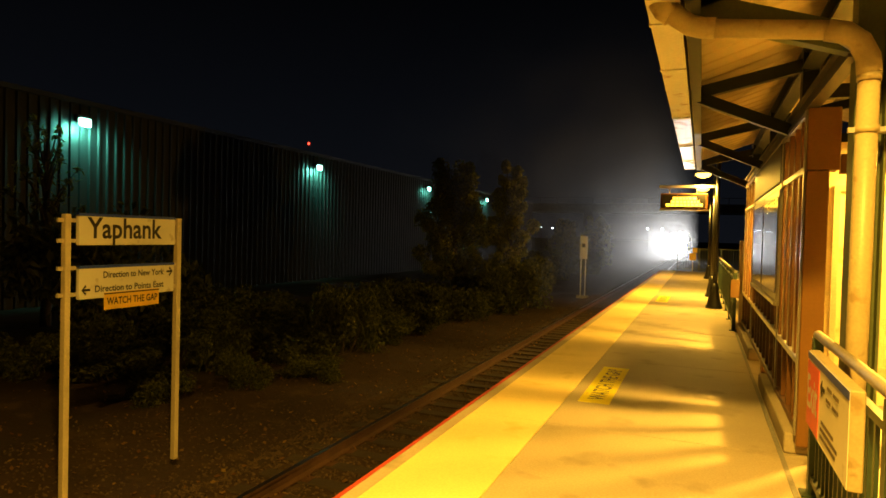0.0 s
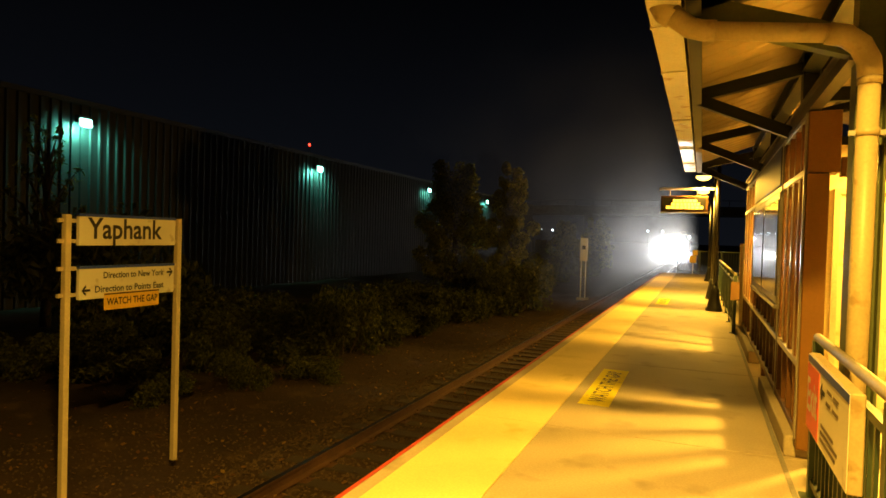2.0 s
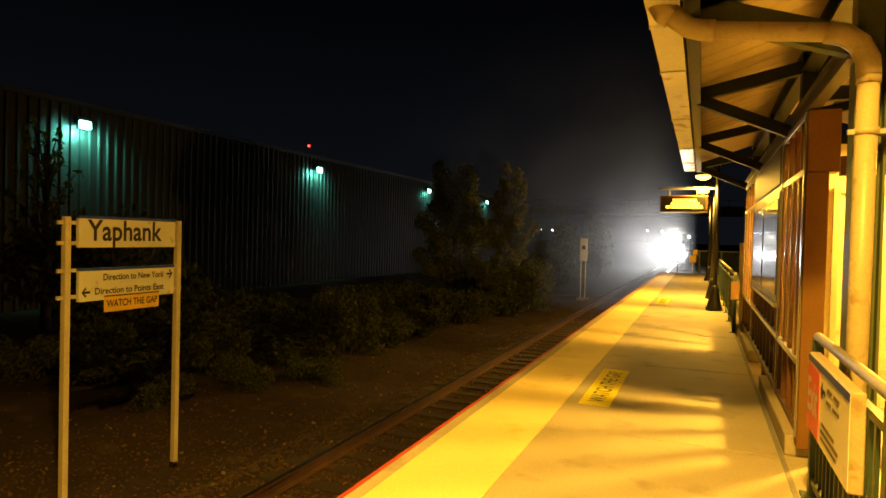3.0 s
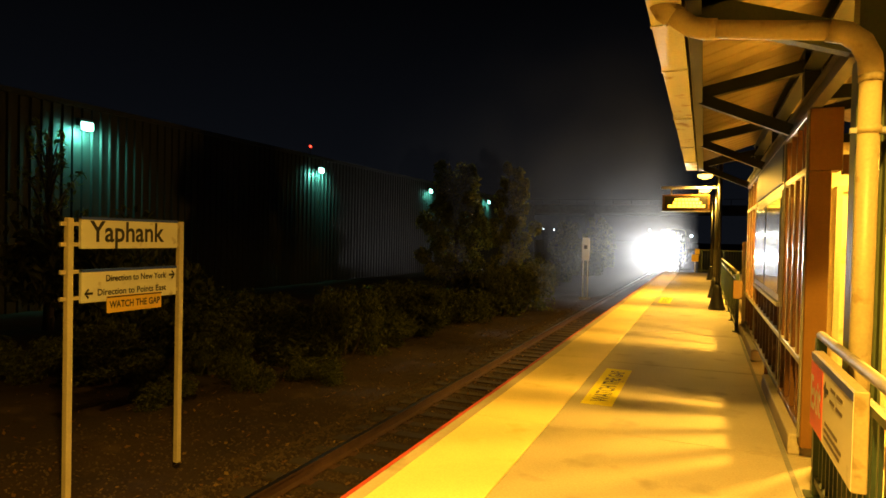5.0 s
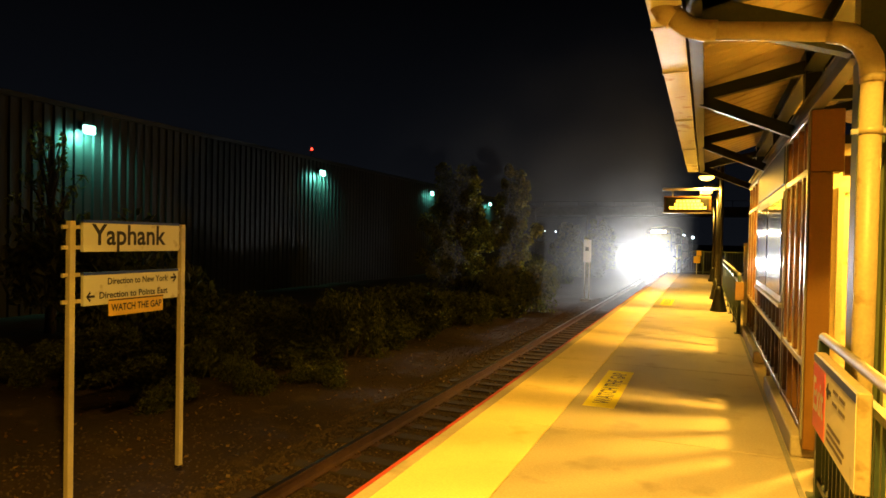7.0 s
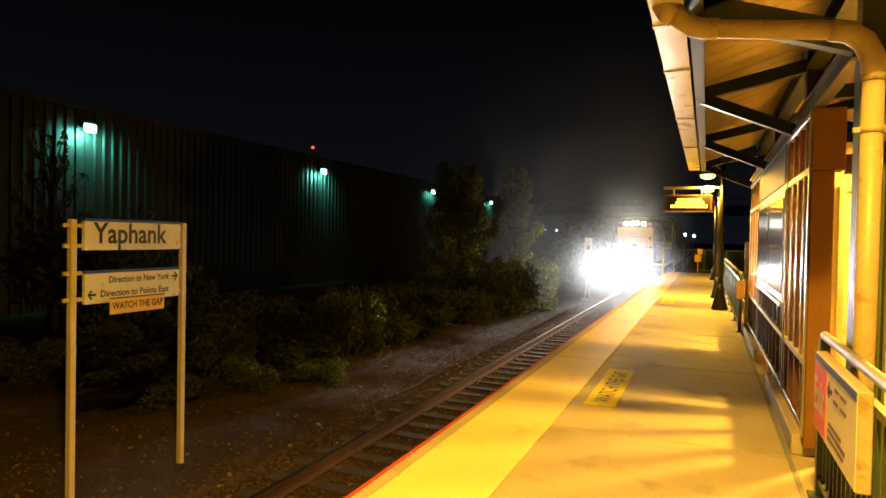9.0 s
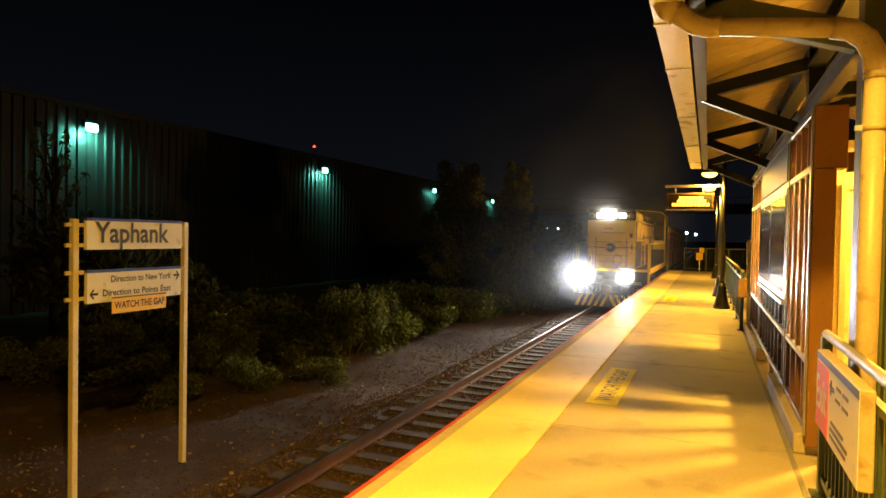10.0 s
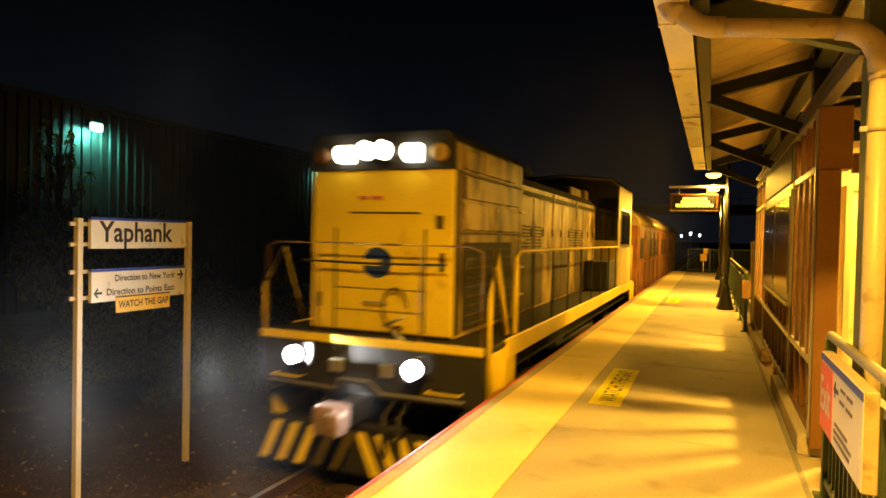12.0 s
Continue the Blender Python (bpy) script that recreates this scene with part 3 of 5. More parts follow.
    pane = part("door_glass", boxes((0.37, 1.85, A + 0.085 - oy, A + 0.092 - oy, 0.2, 2.15)), GLASS, s, "clear glass screen")
    pane.visible_shadow = False
    set_out(s)
    k = thing("shelter_kerb", (0.65, 9.0, 0), "low concrete kerb under the shelter front", "kerb")
    for y0, y1 in ((5.62, 8.05), (9.85, 12.9)):
        part("kerb", soft_box(0.0, 0.45, y0 - 9, y1 - 9, 0.0, 0.165, 0.015, 2), CONCRETE, k)
    part("kerb", soft_box(0.452, 1.4, 5.62 - 9, 5.9 - 9, 0.0, 0.16, 0.012, 1), CONCRETE, k)
    part("kerb_seam", boxes((-0.04, -0.005, 4.6 - 9, 12.9 - 9, 0.0, 0.005)), CONCRETE_DARK, k, "dark joint beside the kerb")
    for y in (8.35, 8.95):
        bm = bmesh.new()
        prism(bm, [(y - 9, 0.0), (y + 0.07 - 9, 0.0), (y + 0.16 - 9, 0.17), (y - 0.10 - 9, 0.17)], "x", 0.10, 0.16)
        part("gusset", bm, TAN, k, "tan steel foot gusset")
    return s


# ---- railings ----
def railing(name, at, length, height, label, sign=False):
    r = thing(name, at, label, "railing", "platform railings")
    m = GREEN
    part("top_rail", tube(bmesh.new(), [(0, 0, height), (0, length, height)], 0.030, 10), RAIL_WORN, r, "worn bare handrail")
    part("mid_rail", boxes((-0.02, 0.02, 0, length, height - 0.16, height - 0.12)), m, r)
    part("bottom_rail", boxes((-0.02, 0.02, 0, length, 0.10, 0.14)), m, r)
    bal = mesh_of("baluster", boxes((-0.009, 0.009, -0.009, 0.009, 0.14, height - 0.16)), m)
    n = int(length / 0.115)
    for i in range(1, n):
        b = new("baluster", bal)
        b.parent, b.location = r, (0, length * i / n, 0)
    post = mesh_of("post", boxes((-0.03, 0.03, -0.03, 0.03, 0, height - 0.02), (-0.07, 0.07, -0.07, 0.07, 0, 0.015)), m)
    k = max(1, round(length / 1.8))
    for i in range(k + 1):
        b = new("post", post)
        b.parent, b.location = r, (0, length * i / k, 0)
    return r


def build_exit_sign():
    e = thing("exit_sign", (0.668, 3.88, 0.54), "white exit sign with red field, fixed to the railing", "sign")
    # box colour is darker than the face, to dim the end facing the lamp
    part("box", soft_box(-0.027, 0.034, -0.57, 0.60, 0.0, 0.46, 0.006, 1), PVC, e, "cream metal sign box, toned down for its lamp-lit end")
    part("board", boxes((-0.030, -0.0272, -0.565, 0.595, 0.006, 0.454)), SIGN_WHITE, e)
    part("blue_band", boxes((-0.033, -0.0302, -0.57, 0.60, 0.412, 0.452)), SIGN_BLUE, e)
    part("red_field", boxes((-0.033, -0.0302, 0.20, 0.595, 0.012, 0.40)), SIGN_RED, e)
    face = pose(-0.0335, 0, 0, 90, 0, -90)
    lettering("letters", "Exit", 0.20, SIGN_WHITE, e, Matrix.Translation((0, 0.565, 0.13)) @ face, "white letters", 0.34)
    bm = bmesh.new()
    prism(bm, [(0.16, 0.32), (0.11, 0.365), (0.11, 0.332), (0.03, 0.332), (0.03, 0.308), (0.11, 0.308), (0.11, 0.275)], "x", -0.0332, -0.0305)
    part("arrow", bm, SIGN_BLACK, e)
    for y0, y1, z in ((-0.16, -0.04, 0.345), (-0.34, -0.20, 0.345), (-0.14, -0.02, 0.28), (-0.34, -0.19, 0.28), (-0.24, 0.10, 0.13), (-0.34, 0.12, 0.09), (-0.30, 0.12, 0.05)):
        part("text_bar", boxes((-0.0332, -0.0305, y0, y1, z, z + 0.018)), TEXT_BROWN, e)


# ---- platform lamps and hanging display ----
def lamp_pole(y, x, lit_z, arm=0.35, light_cutoff=0.0):
    p = thing("platform_lamp", (x, y, 0), "black cast-iron platform lamp with a flared base", "lamp", "platform lamps")
    bm = bmesh.new()
    prof = [(0.0, 0.17), (0.06, 0.17), (0.10, 0.15), (0.45, 0.085), (0.50, 0.10), (0.55, 0.075), (0.62, 0.06)]
    tube(bm, [(0, 0, z) for z, r in prof], [r * 1.15 for z, r in prof], 8)
    part("base", bm, BLACK, p)
    part("shaft", tube(bmesh.new(), [(0, 0, 0.6), (0, 0, 2.3), (0, 0, lit_z + 0.35)], [0.062, 0.056, 0.05], 12), BLACK, p)
    part("finial", tube(bmesh.new(), [(0, 0, lit_z + 0.33), (0, 0, lit_z + 0.42), (0, 0, lit_z + 0.46)], [0.06, 0.055, 0.02], 10), BLACK, p)
    part("arm", tube(bmesh.new(), [(0, 0, lit_z + 0.1), (-arm * 0.5, 0, lit_z + 0.24), (-arm, 0, lit_z + 0.17)], 0.022, 8), BLACK, p)
    part("scroll", tube(bmesh.new(), [(math.cos(a) * (0.09 - a * 0.008) - 0.05, 0, lit_z + 0.22 + math.sin(a) * (0.09 - a * 0.008)) for a in [0.5 * i for i in range(14)]], 0.012, 6), BLACK, p)
    hood = tube(bmesh.new(), [(-arm, 0, lit_z + 0.20), (-arm, 0, lit_z + 0.12), (-arm, 0, lit_z + 0.05), (-arm, 0, lit_z + 0.03)], [0.04, 0.07, 0.19, 0.20], 18)
    shade = part("shade", hood, BLACK, p)
    part("bulb", tube(bmesh.new(), [(-arm, 0, lit_z + 0.028), (-arm, 0, lit_z - 0.01), (-arm, 0, lit_z - 0.05), (-arm, 0, lit_z - 0.075)], [0.17, 0.175, 0.13, 0.05], 16), LAMP_GLOW, shade, "glowing sodium lens")
    # added ring below the shade, only to hold back sideways light
    if light_cutoff:
        drop = 0.18 + light_cutoff - 0.03
        bm = bmesh.new()
        rings = [[bm.verts.new((-arm + r * math.cos(0.3 * k), r * math.sin(0.3 * k), lit_z + z)) for k in range(21)]
                 for r, z in ((0.20, 0.03), (0.215, -drop), (0.208, -drop), (0.193, 0.03))]
        for r0, r1 in zip(rings, rings[1:]):
            for k in range(21):
                bm.faces.new((r0[k], r0[(k + 1) % 21], r1[(k + 1) % 21], r1[k]))
        part("light_cutoff", bm, BLACK, shade, "added black ring, out of view, that blocks the lamp's side light")
    for i in (0, 3):
        part("collar", tube(bmesh.new(), [(0, 0, 0.62 + 0.02 * i), (0, 0, 0.635 + 0.02 * i)], 0.068, 10), BLACK, p)
    return p


def build_display():
    d = thing("departure_display", (-0.45, 17.07, 2.44), "hanging amber dot-matrix departure display, lit", "display")
    part("case", soft_box(-0.56, 0.56, -0.09, 0.09, 0.0, 0.40, 0.012, 2), TAN, d)
    part("screen", boxes((-0.50, 0.50, -0.094, -0.091, 0.05, 0.36)), LOCO_BLACK, d)
    rnd = random.Random(4)
    for row, (z, x0, x1) in enumerate(((0.24, -0.26, 0.30), (0.155, -0.30, 0.36), (0.075, -0.42, 0.44))):
        x = x0
        while x < x1:
            w = rnd.uniform(0.05, 0.10)
            part("lit_text_bar", boxes((x, min(x + w, x1), -0.098, -0.0945, z, z + 0.068)), AMBER_GLOW, d, "glowing amber text")
            x += w + 0.015
    part("bottom_trim", boxes((-0.57, 0.57, -0.10, 0.10, -0.025, -0.001)), GALV, d)
    for x in (-0.35, 0.30):
        part("hanger", tube(bmesh.new(), [(x, 0, 0.39), (x, 0, 0.56)], 0.015, 8), GALV, d)
    part("arm", boxes((-0.60, 0.78, -0.04, 0.04, 0.55, 0.61)), GALV, d)


# ---- name sign across the track ----
def build_name_sign():
    s = thing("station_sign", (-6.55, 5.75, -1.5), "white station name sign on two tan posts", "sign")
    oy, oz = 5.75, -1.5
    for y in (4.94, 6.56):
        part("post", soft_box(-0.045, 0.03, y - oy - 0.035, y - oy + 0.035, 0.0, 1.77 - oz, 0.006, 1), POST_TIMBER, s)
        for z in (1.70, 1.47, 1.16, 0.86):
            spans = ((-0.10, -0.0355), (0.0355, 0.14)) if y < 5.5 else ((-0.14, -0.0355),)
            for a, b in spans:
                part("clamp", boxes((-0.03, -0.002, y - oy + a, y - oy + b, z - oz - 0.022, z - oz + 0.022)), POST_TIMBER, s)
    up = pose(0.052, 0, 0, 90, 0, 90)
    def at(y, z):
        return Matrix.Translation((0, y - oy, z - oz)) @ up
    b = part("name_board", soft_box(0.0, 0.05, 5.05 - oy, 6.46 - oy, 1.42 - oz, 1.78 - oz, 0.005, 1), SIGN_WHITE, s, "white name board")
    part("blue_edge", boxes((0.0, 0.053, 5.05 - oy, 6.46 - oy, 1.752 - oz, 1.785 - oz)), SIGN_BLUE, b)
    lettering("letters", "Yaphank", 0.245, SIGN_BLACK, b, at(5.15, 1.505), "black letters", 1.08)
    b = part("direction_board", soft_box(0.0, 0.05, 5.06 - oy, 6.45 - oy, 0.80 - oz, 1.18 - oz, 0.005, 1), SIGN_WHITE, s, "white direction board")
    part("blue_edge", boxes((0.0, 0.053, 5.06 - oy, 6.45 - oy, 1.152 - oz, 1.185 - oz)), SIGN_BLUE, b)
    lettering("letters", "Direction to New York", 0.078, SIGN_BLACK, b, at(5.37, 1.035), "black letters", 0.90)
    lettering("letters", "Direction to Points East", 0.078, SIGN_BLACK, b, at(5.26, 0.875), "black letters", 1.01)
    for tip, tail, z in ((6.42, 6.32, 1.07), (5.09, 5.20, 0.905)):
        k = 1 if tip > tail else -1
        bm = bmesh.new()
        prism(bm, [(tip - oy, z - oz), (tip - 0.05 * k - oy, z + 0.062 - oz), (tip - 0.06 * k - oy, z + 0.035 - oz), (tip - 0.03 * k - oy, z + 0.014 - oz), (tail - oy, z + 0.014 - oz),
                   (tail - oy, z - 0.014 - oz), (tip - 0.03 * k - oy, z - 0.014 - oz), (tip - 0.06 * k - oy, z - 0.035 - oz), (tip - 0.05 * k - oy, z - 0.062 - oz)], "x", 0.0505, 0.053)
        part("arrow", bm, SIGN_BLACK, b)
    b = part("warning_plate", soft_box(0.052, 0.062, 5.38 - oy, 6.19 - oy, 0.655 - oz, 0.86 - oz, 0.003, 1), SIGN_YELLOW, s, "yellow warning plate")
    part("black_edge", boxes((0.0605, 0.064, 5.38 - oy, 6.19 - oy, 0.838 - oz, 0.853 - oz)), SIGN_BLACK, b)
    lettering("letters", "WATCH THE GAP", 0.085, SIGN_BLACK, b, Matrix.Translation((0.012, 0, 0)) @ at(5.41, 0.715), "black letters", 0.75)


# ---- warehouse ----
def build_warehouse():
    w = thing("warehouse", (-22, 38, -1.4), "long dark ribbed-metal warehouse", "warehouse")
    Y0, Y1, TOP = -30 - 38, 86 - 38, 7.62
    bm = bmesh.new()
    pts, y = [], Y0
    while y < Y1:
        for dy, dx in ((0.0, 0.0), (0.22, 0.0), (0.26, 0.06), (0.34, 0.06), (0.38, 0.0)):
            pts.append((dx, y + dy))
        y += 0.40
    lo = [bm.verts.new((x, q, 0)) for x, q in pts]
    hi = [bm.verts.new((x, q, TOP)) for x, q in pts]
    for i in range(len(pts) - 1):
        bm.faces.new((lo[i], lo[i + 1], hi[i + 1], hi[i]))
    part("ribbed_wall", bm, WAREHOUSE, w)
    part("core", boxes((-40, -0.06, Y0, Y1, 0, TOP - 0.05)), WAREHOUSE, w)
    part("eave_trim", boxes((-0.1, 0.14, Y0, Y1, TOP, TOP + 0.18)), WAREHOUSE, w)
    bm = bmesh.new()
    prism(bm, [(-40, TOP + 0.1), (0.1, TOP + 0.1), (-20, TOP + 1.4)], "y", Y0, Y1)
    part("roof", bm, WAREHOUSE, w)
    for y in (17.0, 32.8, 49.5, 65.2):
        p = thing("wall_pack_lamp", (-21.93, y, 5.5), "small glowing mercury wall lamp on the warehouse", "lamp", "warehouse lamps")
        part("housing", soft_box(0.0, 0.22, -0.24, 0.24, 0.02, 0.30, 0.02, 1), BLACK, p)
        part("lens", soft_box(0.225, 0.36, -0.25, 0.25, -0.15, 0.17, 0.06, 3), TEAL_GLOW, p, "glowing pale teal lens")
    m = thing("beacon_mast", (-23.0, 33.6, 6.65), "thin roof mast with a red beacon", "beacon")
    part("mast", tube(bmesh.new(), [(0, 0, -0.2), (0, 0, 0.42)], 0.02, 8), BLACK, m)
    part("beacon", tube(bmesh.new(), [(0, 0, 0.42), (0, 0, 0.5), (0, 0, 0.56)], [0.06, 0.07, 0.02], 10), RED_GLOW, m, "glowing red lens")


# ---- far things: overpass, lamps, marker ----
def build_overpass():
    o = thing("overpass", (0, 150, -1.5), "dark concrete road overpass with railing", "bridge")
    part("deck", boxes((-45, 60, -5, 5, 9.2, 10.4)), CONCRETE_DARK, o)
    part("parapet", boxes((-45, 60, -5.2, -4.9, 10.4, 11.0)), CONCRETE_DARK, o)
    for x in (-24, 10):
        part("abutment", boxes((x - 1, x + 1, -5, 5, 0, 9.2)), CONCRETE_DARK, o)
    post = mesh_of("rail_post", boxes((-0.06, 0.06, -5.1, -5.0, 11.0, 12.3)), BLACK)
    for i in range(26):
        b = new("rail_post", post)
        b.parent, b.location = o, (-43 + 4 * i, 0, 0)
    part("rail", boxes((-45, 60, -5.08, -5.02, 12.25, 12.35)), BLACK, o)


def far_lamp(x, y, z, glow_r, m=FAR_GLOW):
    f = thing("street_lamp", (x, y, -1.5), "far street lamp with a small cold light", "street lamp", "far lamps")
    part("pole", tube(bmesh.new(), [(0, 0, 0), (0, 0, z + 1.5)], 0.08, 6), BLACK, f)
    part("lens", tube(bmesh.new(), [(0, -0.3, z + 1.5 - glow_r), (0, -0.3, z + 1.5), (0, -0.3, z + 1.5 + glow_r)], [glow_r * 0.5, glow_r, glow_r * 0.5], 10), m, f, "glowing lens")


def build_marker():
    s = thing("track_marker", (-5.80, 34.0, -1.45), "white trackside marker box on two thin legs", "marker")
    for x in (-0.12, 0.12):
        part("leg", tube(bmesh.new(), [(x, 0, 0), (x, 0, 2.3)], 0.028, 8), BRIGHT_WHITE, s)
    part("plate", soft_box(-0.20, 0.20, -0.06, 0.06, 2.0, 3.22, 0.03, 2), PLASTIC, s)
    part("window", boxes((-0.09, 0.09, -0.066, -0.061, 2.62, 2.82)), SIGN_BLACK, s)
    part("foot", soft_box(-0.3, 0.3, -0.2, 0.2, -0.1, 0.06, 0.02, 1), CONCRETE_DARK, s)


def build_stake():
    s = thing("timber_stake", (0.74, 13.4, 0), "plain pale timber stake standing behind the railing", "stake")
    part("stake", beam(bmesh.new(), (0.0, 0, 0.0), (-0.03, 0, 1.68), 0.07, 0.035), POST_TIMBER, s)
    b = thing("notice_plate", (0.60, 12.94, 0.62), "small tan plate fixed to the railing's end", "sign")
    part("plate", soft_box(-0.075, 0.075, -0.02, 0.0, 0.0, 0.34, 0.004, 1), SIGN_BROWN, b)


def build_end_fence():
    r = thing("end_fence", (-1.2, 37.0, 0), "low dark end fence of the platform with a notice", "fence")
    for x in (0.0, 1.1, 2.2, 3.3):
        part("post", boxes((x - 0.025, x + 0.025, -0.025, 0.025, 0, 1.25)), GREEN, r)
    for z in (0.12, 1.22):
        part("rail", boxes((0, 3.3, -0.018, 0.018, z, z + 0.04)), GREEN, r)
    bal = mesh_of("baluster", boxes((-0.008, 0.008, -0.008, 0.008, 0.16, 1.22)), GREEN)
    for i in range(1, 26):
        b = new("baluster", bal)
        b.parent, b.location = r, (3.3 * i / 26, 0, 0)
    n = thing("notice_post", (-0.42, 36.6, 0), "yellow notice plate on a short post", "sign")
    part("post", boxes((-0.02, 0.02, -0.02, 0.02, 0, 1.2)), GALV, n)
    part("plate", soft_box(-0.17, 0.17, -0.035, -0.021, 0.62, 1.0, 0.004, 1), SIGN_YELLOW, n)
    part("plate", soft_box(-0.02, 0.22, -0.035, -0.021, 1.02, 1.3, 0.004, 1), SIGN_YELLOW, n)


# ---- plants ----
def leaf_cloud(rnd, clumps, per, size):
    """Small bent leaves scattered in clumps: (centre, radius)."""
    verts, faces = [], []
    for c, r in clumps:
        for _ in range(per):
            d = Vector((rnd.gauss(0, 1), rnd.gauss(0, 1), rnd.gauss(0, 1))).normalized() * r * rnd.random() ** 0.45
            p = Vector(c) + d
            s = size * rnd.uniform(0.55, 1.35)
            turn = Euler((rnd.uniform(-1.2, 1.2), rnd.uniform(-1.2, 1.2), rnd.uniform(0, 6.28))).to_matrix()
            k = len(verts)
            for q in ((-1, 0, 0), (-0.1, -0.5, 0.12), (1.1, 0, -0.2), (-0.1, 0.5, 0.12)):
                v = p + turn @ (Vector(q) * s)
                verts.append((v.x, v.y, max(v.z, 0.02)))
            faces += [(k, k + 1, k + 2), (k, k + 2, k + 3)]
    return verts, faces


def tree(at, height, spread, seed, label, per=260, size=0.11):
    rnd = random.Random(seed)
    t = thing("tree", at, label, "tree", "trackside trees")
    bm = bmesh.new()
    tube(bm, [(0, 0, -0.2), (0.05, 0.05, height * 0.25), (-0.08, 0.1, height * 0.6), (0.05, 0.0, height * 0.9)], [0.17, 0.13, 0.08, 0.03], 9)
    clumps = []
    for i in range(34):
        a, h = 2.4 * i + rnd.uniform(-0.5, 0.5), 0.16 + 0.80 * (i + rnd.random()) / 34
        reach = spread * (1.0 - 0.62 * max(0, h - 0.55) / 0.45) * (0.30 + 0.62 * rnd.random() ** 0.6)
        tip = Vector((math.cos(a) * reach, math.sin(a) * reach, height * h))
        root = Vector((0, 0, height * max(0.12, h - 0.22)))
        tube(bm, [root, root.lerp(tip, 0.5) + Vector((0, 0, 0.15)), tip], [0.05, 0.03, 0.012], 5)
        clumps.append((tip, spread * rnd.uniform(0.14, 0.30)))
        clumps.append((tip * 1.12 - Vector((0, 0, height * h * 0.09)), spread * rnd.uniform(0.08, 0.16)))
        clumps.append((root.lerp(tip, 0.5), spread * rnd.uniform(0.18, 0.34)))
    part("trunk", bm, BARK, t)
    ob = new("crown", cloud_mesh("crown", *leaf_cloud(rnd, clumps, per, size), LEAF_TREE))
    ob.parent = t
    return t


def bush_mesh(seed, w, h, per):
    rnd = random.Random(seed)
    clumps = [((rnd.uniform(-w, w), rnd.uniform(-w, w), h * rnd.uniform(0.15, 0.8)), rnd.uniform(0.25, 0.5) * h) for _ in range(14)]
    bm = bmesh.new()
    for c, r in clumps:
        tube(bm, [(c[0] * 0.3, c[1] * 0.3, -0.05), (c[0] * 0.8, c[1] * 0.8, c[2] * 0.7), c], [0.018, 0.012, 0.005], 4)
    return cloud_mesh("leaves", *leaf_cloud(rnd, clumps, per, 0.07), LEAF), mesh_of("stem", bm, BARK)


def build_plants():
    tree((-11.1, 28.6, -1.45), 6.7, 2.05, 11, "leafy green tree beside the track", 170, 0.10)
    tree((-8.2, 28.2, -1.45), 6.5, 1.15, 12, "slender leafy tree lit by the headlamps", 200, 0.09)
    tree((-9.4, 62.0, -1.45), 5.2, 1.5, 15, "dark tree far along the track", 90, 0.18)
    tree((-11.4, 57.0, -1.45), 4.6, 1.6, 14, "dark tree far along the track", 90, 0.18)
    tree((-18.0, 12.9, -1.45), 6.3, 1.2, 16, "thin sparse tree before the warehouse wall", 7, 0.10)
    meshes = [bush_mesh(s, 1.0, 1.3, 330) for s in (21, 22, 23)]
    rnd = random.Random(8)
    spots = [(-9.6, 13.2, 1.0), (-8.7, 14.4, 1.0), (-10.6, 15.0, 1.25), (-8.9, 16.4, 1.1), (-10.2, 17.6, 1.3), (-8.6, 18.9, 1.05), (-9.6, 20.6, 1.25),
             (-8.4, 22.4, 1.05), (-8.9, 24.4, 1.2), (-10.4, 23.0, 1.4), (-7.7, 27.0, 1.5), (-8.4, 30.5, 1.1), (-9.4, 33.5, 1.2), (-10.8, 9.2, 0.75), (-11.6, 10.6, 0.9),
             (-12.0, 12.6, 1.1), (-12.4, 8.4, 0.8), (-9.9, 11.0, 0.7), (-8.4, 10.2, 0.5), (-13.4, 14.6, 1.25), (-12.6, 17.6, 1.3), (-9.0, 8.6, 0.5), (-7.9, 11.8, 0.6),
             (-13.0, 10.8, 1.0), (-14.2, 12.0, 1.9), (-9.8, 40.0, 1.4), (-10.2, 47.0, 1.5), (-9.6, 55.0, 1.5)]
    for i, (x, y, s) in enumerate(spots):
        b = thing("bush", (x, y, ground_height(x, y) - 0.03), "low tangled green bush on the trackside bank", "bush", "trackside bushes")
        b.scale = (s * rnd.uniform(0.65, 1.05), s * rnd.uniform(0.65, 1.05), s * rnd.uniform(0.5, 1.2))
        b.rotation_euler = (0, 0, rnd.uniform(0, 6.28))
        for name, me in zip(("leaves", "stem"), meshes[i % 3]):
            o = new(name, me)
            o.parent = b


# ---- the train ----
def lathe_y(bm, x, z, ys, rs, n=16):
    return tube(bm, [(x, y, z) for y in ys], list(rs), n)


def wheelset(parent, y):
    w = new("wheelset")
    w.parent, w.location = parent, (0, y, 0.51)
    part("axle", tube(bmesh.new(), [(-1.0, 0, 0), (1.0, 0, 0)], 0.09, 10), LOCO_BLACK, w)
    for s in (-1, 1):
        bm = tube(bmesh.new(), [(s * 0.68, 0, 0), (s * 0.712, 0, 0), (s * 0.713, 0, 0), (s * 0.82, 0, 0)], [0.535, 0.535, 0.51, 0.50], 26)
        part("wheel", bm, RAIL_SIDE, w)
    return w


